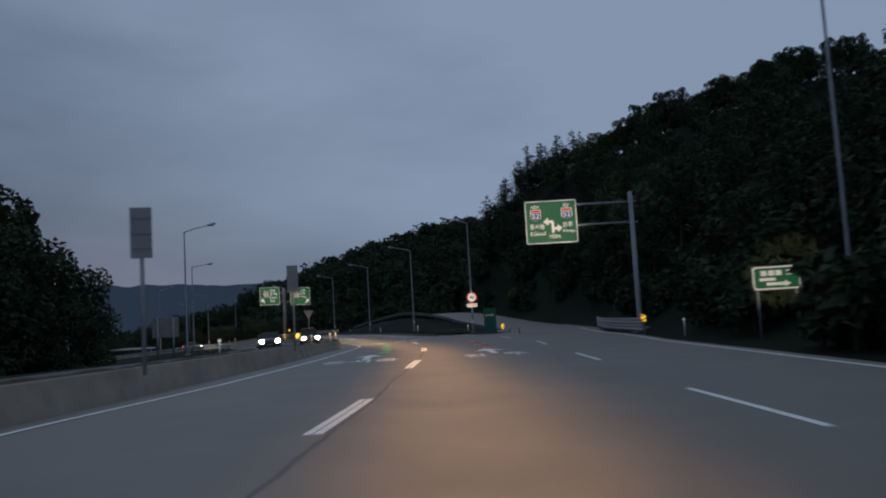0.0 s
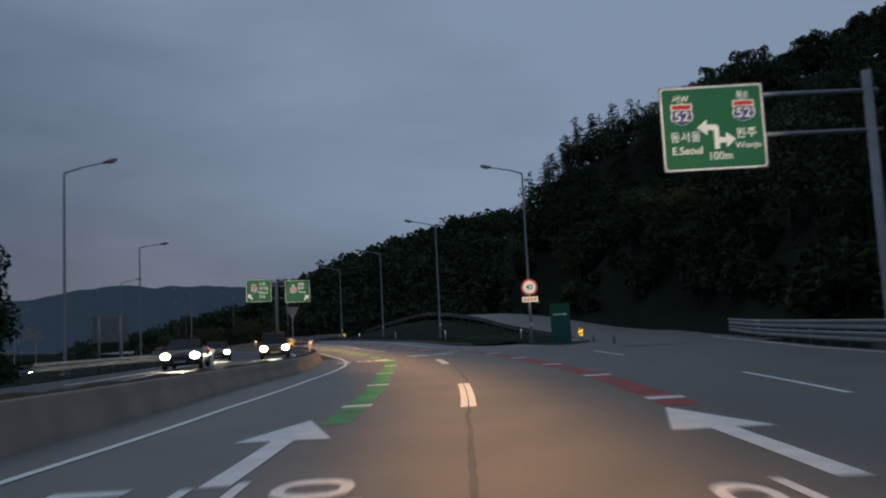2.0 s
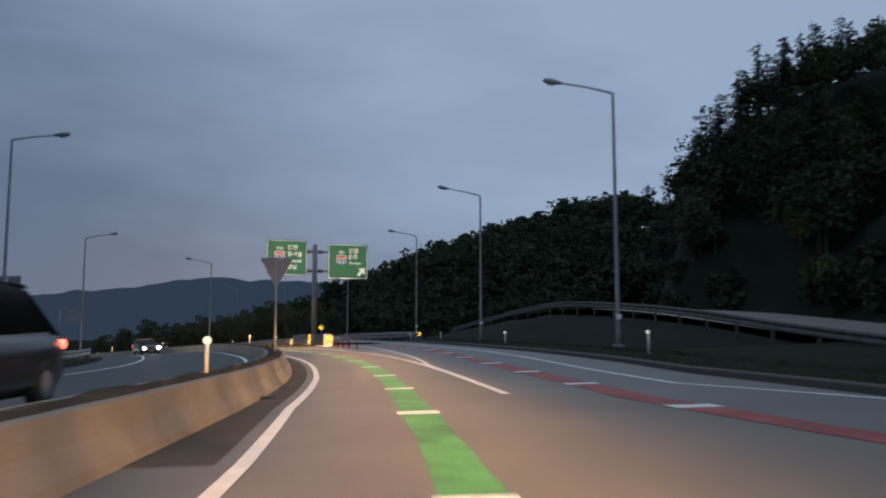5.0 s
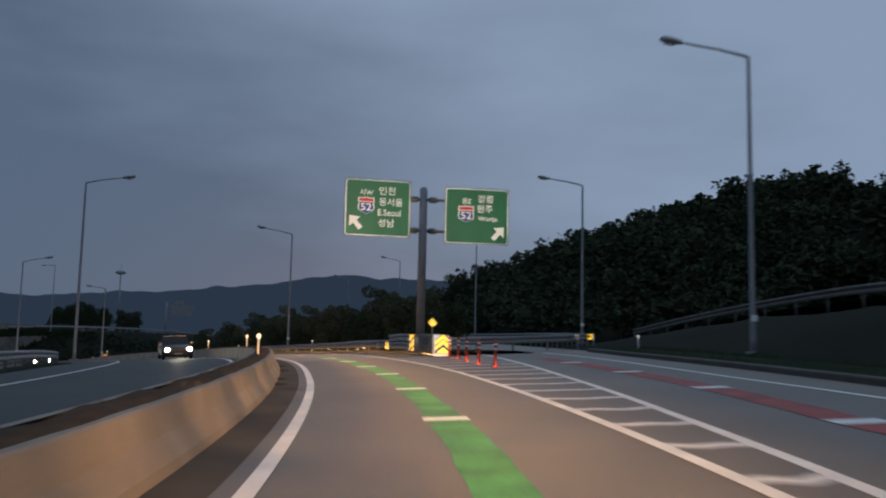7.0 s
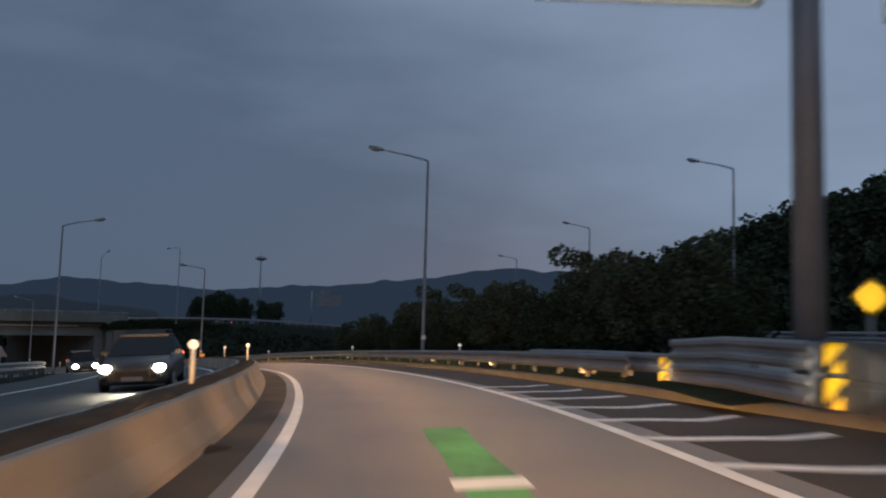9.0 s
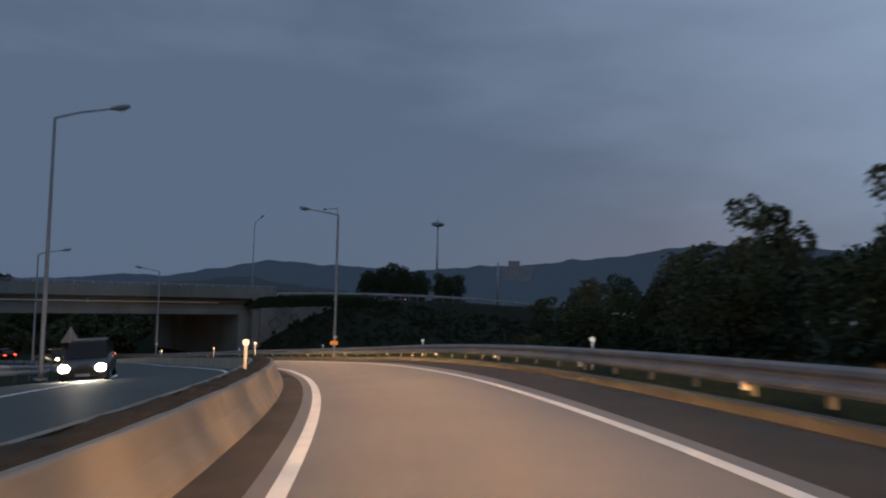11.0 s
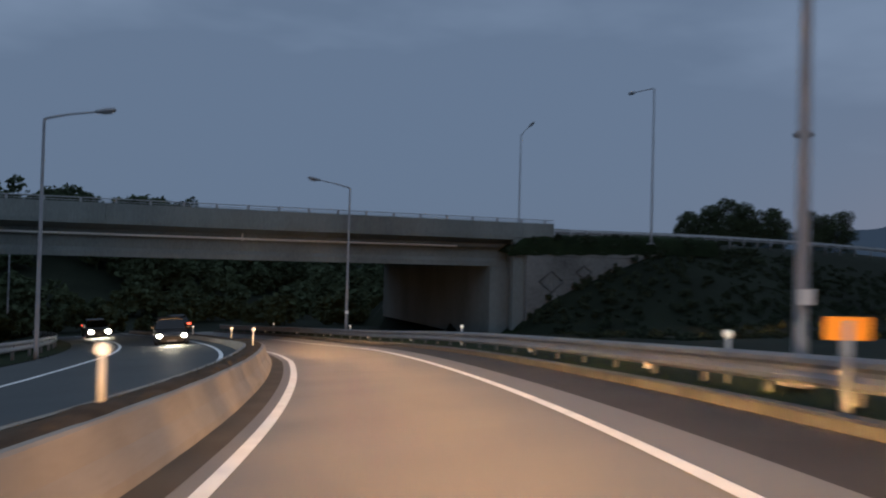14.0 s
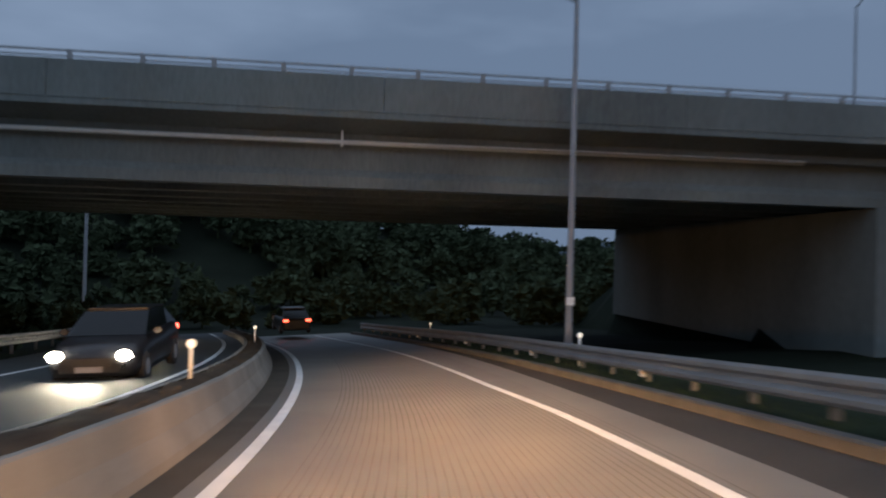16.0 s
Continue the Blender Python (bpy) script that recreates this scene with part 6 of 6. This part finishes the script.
def limbs(bm, h, crown_z, spread, seed, n=7):
    r = random.Random(seed)
    tube(bm, [(0, 0, -0.4), (0.05, 0, h * 0.25), (0.1 * r.uniform(-1, 1), 0.1, h * 0.55), (0.2 * r.uniform(-1, 1), 0, h * 0.85)], [0.03 * h, 0.022 * h, 0.015 * h, 0.005 * h], 8)
    for i in range(n):
        a, z = i * 2.4 + r.random(), h * (0.3 + 0.5 * i / n)
        q = spread * r.uniform(0.5, 0.85)
        tube(bm, [(0, 0, z), (math.cos(a) * q * 0.5, math.sin(a) * q * 0.5, z + q * 0.35), (math.cos(a) * q, math.sin(a) * q, z + q * 0.6)], [0.01 * h, 0.006 * h, 0.002 * h], 5)


def broadleaf(h, spread, seed, low=0.28, count=2300, size=0.42, mat=None, name="tree", label="dark broadleaf tree with a dense uneven crown"):
    r = random.Random(seed)
    root = empty(name, Matrix.Identity(4), label, "tree", "trees")
    bm = bmesh.new()
    limbs(bm, h, h * 0.6, spread, seed)
    part("trunk", bm, BARK, root)
    lobes = [(0, 0, h * (0.5 + low * 0.3), spread * 0.75)]
    for i in range(11):
        a, z = i * 2.4 + r.random(), low + (0.93 - low) * (i + 0.5) / 11
        q = spread * (0.75 - 0.6 * abs(z - 0.5)) * r.uniform(0.6, 1.1)
        lobes.append((math.cos(a) * q, math.sin(a) * q, h * z, spread * r.uniform(0.25, 0.45)))
    lobes.append((0.1 * spread, 0, h * 0.88, spread * 0.3))
    v, f = leaf_cloud(lobes, count, size, seed)
    from_arrays("crown", v, f, mat or LEAF, root)
    return root


def conifer(h, spread, seed, bare=0.12, name="conifer_tree", label="dark conifer with ragged drooping branches"):
    r = random.Random(seed)
    root = empty(name, Matrix.Identity(4), label, "tree", "conifers")
    bm = bmesh.new()
    tube(bm, [(0, 0, -0.4), (0, 0, h * 0.5), (0.05, 0, h)], [0.022 * h, 0.013 * h, 0.002 * h], 8)
    verts, faces = [], []
    z = h * bare
    while z < h * 0.98:
        f = (h - z) / (h * (1 - bare))
        for _ in range(4):
            a, q = r.uniform(0, 6.28), spread * (0.12 + 0.88 * f ** 0.8) * r.uniform(0.35, 1.25)
            tip = Vector((math.cos(a) * q, math.sin(a) * q, z - 0.16 * q + r.uniform(-0.2, 0.5)))
            tube(bm, [(0, 0, z), tip * 0.5 + Vector((0, 0, z * 0.5 + 0.15)), tip], [0.035, 0.02, 0.006], 4, False)
            for _k in range(int(8 + 14 * q)):
                t = r.uniform(0.2, 1.0)
                p = Vector((0, 0, z)).lerp(tip, t) + Vector((r.gauss(0, 0.12), r.gauss(0, 0.12), r.gauss(-0.06, 0.06)))
                d = Vector((math.cos(a) + r.gauss(0, 0.7), math.sin(a) + r.gauss(0, 0.7), r.gauss(-0.3, 0.3))).normalized() * r.uniform(0.2, 0.42)
                e = d.cross(Vector((0, 0, 1))).normalized() * 0.08
                n = len(verts)
                verts += [p - d * 0.4, p + e, p + d * 0.7, p - e - Vector((0, 0, 0.05))]
                faces += [(n, n + 1, n + 2), (n, n + 2, n + 3)]
        z += h * 0.055 * r.uniform(0.7, 1.4)
    part("trunk", bm, BARK, root)
    from_arrays("crown", verts, faces, NEEDLE, root)
    return root


def planted(ob, x, y, turn, k, sink=0.3, z=None):
    zz = (height(x, y) if z is None else z) - sink
    c = copy_thing(ob, Matrix.Translation((x, y, zz)) @ Matrix.Rotation(turn, 4, "Z") @ Matrix.Diagonal((k, k, k * rng.uniform(0.92, 1.1), 1)))
    return c


def place_first(ob, x, y, turn=0.0, k=1.0, z=None):
    ob.matrix_world = Matrix.Translation((x, y, (height(x, y) if z is None else z) - 0.3)) @ Matrix.Rotation(turn, 4, "Z") @ Matrix.Diagonal((k, k, k, 1))


oak, ash, pale = broadleaf(9.5, 3.6, 11), broadleaf(11, 3.2, 12, 0.3), broadleaf(8.5, 3.0, 13, 0.25, 1500, 0.4, LEAF_PALE, label="thin pale-leaved tree with sky between its twigs")
big = broadleaf(10.3, 4.6, 14, 0.04, 6500, 0.36, label="large dark tree with foliage down to the ground")
spruce, larch = conifer(12.0, 3.4, 21), conifer(12.5, 4.3, 22, 0.15)
place_first(oak, 38, 118, 0.3, 0.8)
place_first(ash, 96, 194, 1.3)
place_first(pale, 87, 190, 2.3, 1.05)
place_first(big, -43.0, 92.0, 0.2, 1.36)
place_first(spruce, 33.5, 191.0, 0.7, 0.85)
place_first(larch, 30.5, 192.5, 0.2)
for x, y, k in ((-49.0, 97.0, 1.58), (-51.5, 88.0, 1.78), (-46.0, 84.5, 1.28), (-59, 95, 1.6), (-41.0, 98.5, 0.9)):
    planted(big, x, y, rng.uniform(0, 6), k)
for x, y, k, t in ((28.0, 190.0, 0.92, 2.0), (24.0, 189.0, 0.86, 4), (20.6, 189.5, 0.9, 1), (18.2, 190.5, 0.75, 2), (42.2, 193.0, 0.9, 3), (41.0, 189.0, 0.85, 1)):
    planted(spruce if k > 0.87 else larch, x, y, t, k)


for x, y, tip in ((21.9, 172.1, 33.6), (17.4, 171.0, 29.4), (15.4, 181.5, 24.6), (26.5, 171.0, 36.5)):
    planted(spruce, x, y, x * 1.7, (tip - height(x, y) + 0.3) / 12.0)


def forest():
    """Trees on the slope beside the road and along the spur's skyline, each its own thing; the rest of the wood is one."""
    kinds = (oak, ash, oak, ash, pale)
    placed = []

    def free(x, y, gap):
        return x > 20.0 + 0.24 * (y - 190) and all((x - a) ** 2 + (y - b) ** 2 > gap for a, b in placed)
    n, tries = 0, 0
    while n < 85 and tries < 5000:
        tries += 1
        y = rng.uniform(18, 165)
        ex = float(np.interp(y, [p[1] for p in EDGE_EAST], [p[0] for p in EDGE_EAST]))
        x = ex + 5.5 + 30 * rng.random() ** 1.3
        if not free(x, y, 14) or math.hypot(x - 16.9, y - 61) < 5 or math.hypot(x - 17.3, y - 32) < 4:
            continue
        placed.append((x, y))
        planted(kinds[int(rng.random() * 5)], x, y, rng.uniform(0, 6.28), rng.uniform(0.65, 0.95))
        n += 1
    n, tries = 0, 0
    while n < 95 and tries < 5000:
        tries += 1
        u = (len(RIDGE) - 1.6) * rng.random() ** 1.1
        c = spline(RIDGE, u)
        x, y = c[0] + rng.uniform(-3, 3), c[1] - 9 * rng.random() ** 2 + rng.uniform(-1, 2)
        if not free(x, y, 7):
            continue
        placed.append((x, y))
        if x < 47:
            planted(spruce if rng.random() < 0.6 else larch, x, y, rng.uniform(0, 6.28), rng.uniform(0.62, 0.92))
        else:
            planted(kinds[int(rng.random() * 5)], x, y, rng.uniform(0, 6.28), rng.uniform(0.75, 1.0))
        n += 1


forest()


def wood(name, spots, seed, label, count=420, size=0.85, mat=None):
    """A far wood: many crowns in one mesh."""
    verts, faces = [], []
    r = random.Random(seed)
    for i, (x, y, h) in enumerate(spots):
        z = height(x, y) - 0.4
        sp = h * 0.36
        lobes = [(x, y, z + h * 0.5, sp * 0.8)] + [(x + sp * 0.7 * math.cos(k * 2.1 + i), y + sp * 0.7 * math.sin(k * 2.1 + i), z + h * r.uniform(0.25, 0.9), sp * r.uniform(0.35, 0.6)) for k in range(6)]
        v, f = leaf_cloud(lobes, count, size, seed * 1000 + i)
        o = len(verts)
        verts += v
        faces += [tuple(q + o for q in g) for g in f]
        n = len(verts)
        for k in range(4):
            a = k * math.pi / 2
            verts.append(Vector((x + 0.16 * math.cos(a), y + 0.16 * math.sin(a), z - 0.5)))
        verts.append(Vector((x, y, z + h * 0.8)))
        faces += [(n + k, n + (k + 1) % 4, n + 4) for k in range(4)]
    tagged(from_arrays(name, verts, faces, mat or LEAF), label, "wood", kind="stuff")


r1 = random.Random(31)
spots = []
for _ in range(760):
    u = r1.uniform(0, len(RIDGE_FAR) - 1.01)
    c = spline(RIDGE_FAR, u)
    back = r1.uniform(-6, 8) if r1.random() < 0.35 else -r1.uniform(0, 105)
    x, y = c[0] + r1.uniform(-8, 8), c[1] + back
    spots.append((x, y, r1.uniform(7.5, 11.5)))
slope = []
while len(slope) < 900:
    y = r1.uniform(8, 200)
    ex = float(np.interp(y, [p[1] for p in EDGE_EAST], [p[0] for p in EDGE_EAST]))
    x = ex + 4.0 + 105 * r1.random() ** 1.5
    if y > 190 + 0.35 * max(0, x - 90):
        continue
    if x > 18.5 + 0.24 * (y - 190) and math.hypot(x - 16.9, y - 61) > 3.5 and math.hypot(x - 15.6, y - 34.6) > 4 and math.hypot(x - 17.3, y - 32) > 3:
        slope.append((x, y, r1.uniform(2.2, 4.5) if x < ex + 8 else r1.uniform(4, 7.5)))
wood("slope_undergrowth", slope, 6, "dark undergrowth and young trees covering the slope", 240, 0.58)
lower = []
while len(lower) < 430:
    x, y = r1.uniform(-56, 26), r1.uniform(220, 330)
    if height(x, y) > 0.4 and x < 14 + 0.1 * (y - 220):
        lower.append((x, y, r1.uniform(4.5, 8.0)))
wood("lower_woodland", lower, 12, "dark trees covering the hillside beyond the branch lane", 120, 1.15)
wood("far_woodland", spots, 3, "dense dark woodland on the far ridge", 170, 1.25)
spots = []
for _ in range(330):
    u = r1.uniform(0, len(RIDGE_WEST) - 1.01)
    c = spline(RIDGE_WEST, u)
    spots.append((c[0] + r1.uniform(-10, 60), c[1] + r1.uniform(-10, 10), r1.uniform(5.5, 8)))
spots = [p for p in spots if not (-205 < p[0] and 150 < p[1] < 240)]
while len(spots) < 760:
    x, y = r1.uniform(-232, -160), r1.uniform(120, 275)
    if min(math.dist((x, y), centre(s)[0][:2]) for s in range(262, 300, 6)) > 19 and math.dist((x, y), (-205, 208)) > 4:
        spots.append((x, y, r1.uniform(2.0, 5.0)))
wood("hillside_woodland", spots, 4, "dense dark woodland on the hillside beyond the overpass", 260, 1.0)
spots = []
for _ in range(70):
    s, d = r1.uniform(20, 240), r1.uniform(26, 60)
    p = at(s, d)
    if not (p.x < -120 and p.y > 150):
        spots.append((p.x, p.y, r1.uniform(2.0, 4.2)))
wood("roadside_thicket", spots, 5, "low dark thicket beyond the oncoming carriageway", 300, 0.6)


def hedge_row():
    shrub = broadleaf(4.6, 1.35, 41, 0.1, 2600, 0.16, LEAF_PALE, "young_tree", "slender young tree in the strip beside the ramp")
    bush = broadleaf(3.0, 1.7, 42, 0.05, 2600, 0.16, LEAF, "bush", "dense dark bush beside the ramp")
    p = at(170, -12.4)
    place_first(shrub, p.x, p.y)
    p = at(166, -11.8)
    place_first(bush, p.x, p.y)
    s = 163.0
    while s < 204:
        for _ in range(2):
            d = -rng.uniform(10.2, 15.5)
            p = at(s + rng.uniform(0, 2), d)
            k = rng.uniform(0.8, 1.1) * float(np.interp(s, [163, 173, 183, 204], [1.2, 1.28, 1.2, 1.0]))
            planted(shrub if rng.random() < 0.55 else bush, p.x, p.y, rng.uniform(0, 6), k)
        s += 2.2
    for x, y, top in ((-101.1, 256.9, 1.9), (-102.4, 258.2, 1.5), (-100.2, 267.5, 2.6), (-101.6, 266.0, 2.0), (-99.8, 280.5, 5.0), (-100.6, 279.2, 4.2), (-104.5, 273.5, 2.2), (-97.0, 285.5, 3.6)):
        planted(shrub, x, y, rng.uniform(0, 6), (top - height(x, y) + 0.3) / 4.6)


hedge_row()
for x, y, k in ((-148.2, 270.5, 0.4), (-145.2, 271, 0.47), (-142.3, 272, 0.49), (-140.2, 272.5, 0.4), (-136.8, 272.5, 0.38), (-131.2, 272, 0.34), (-128.6, 272, 0.37), (-153, 274, 0.26)):
    planted(big, x, y, rng.uniform(0, 6), k)
for x, y, k in ((-62, 322, 1.25), (-57, 326, 1.1), (-70, 318, 0.95)):
    planted(ash, x, y, rng.uniform(0, 6), k)


scrub = []
while len(scrub) < 2300:
    m, n = r1.uniform(29.5, 95), r1.uniform(-18, 2.4)
    p = B0 + BU * m + BN * n
    if min(math.dist((p.x, p.y), centre(s)[0][:2]) for s in range(228, 298, 5)) > 10:
        scrub.append((p.x, p.y, r1.uniform(0.4, 0.9)))
wood("embankment_scrub", scrub, 8, "rough dark grass and scrub on the embankment", 80, 0.22, SCRUB)


def wall_scrub():
    """Low bushes along the top of the wing wall and up the bank at its foot."""
    lobes = []
    for _ in range(150):
        m = r1.uniform(28.0, 46.5)
        p = B0 + BU * m + BN * r1.uniform(-0.15, 0.5)
        lobes.append((p.x, p.y, berm_top(m) - r1.uniform(0.0, 0.9) * (berm_top(m) - wall_top(m)), r1.uniform(0.1, 0.26)))
    for _ in range(150):
        m, n = r1.uniform(28.6, 39.5), -0.3 - 1.2 * r1.random() ** 2
        p = B0 + BU * m + BN * n
        lobes.append((p.x, p.y, bank_line(m) - 0.5 * (-n - 0.3) + r1.uniform(-0.1, 0.1), r1.uniform(0.1, 0.3)))
    v, f = leaf_cloud(lobes, 9000, 0.2, 77)
    tagged(from_arrays("wall_scrub", v, f, SCRUB), "low dark bushes round the wing wall", "scrub", kind="stuff")


wall_scrub()


# ---- kerbs, stone by stone ----
kerb("kerb", 144, 298, ramp_kerb, 2.0, "pale concrete kerb along the ramp's shoulder")
kerb("kerb_split", 88, 142, kerb_line, 2.0, "pale concrete kerb along the grass island")
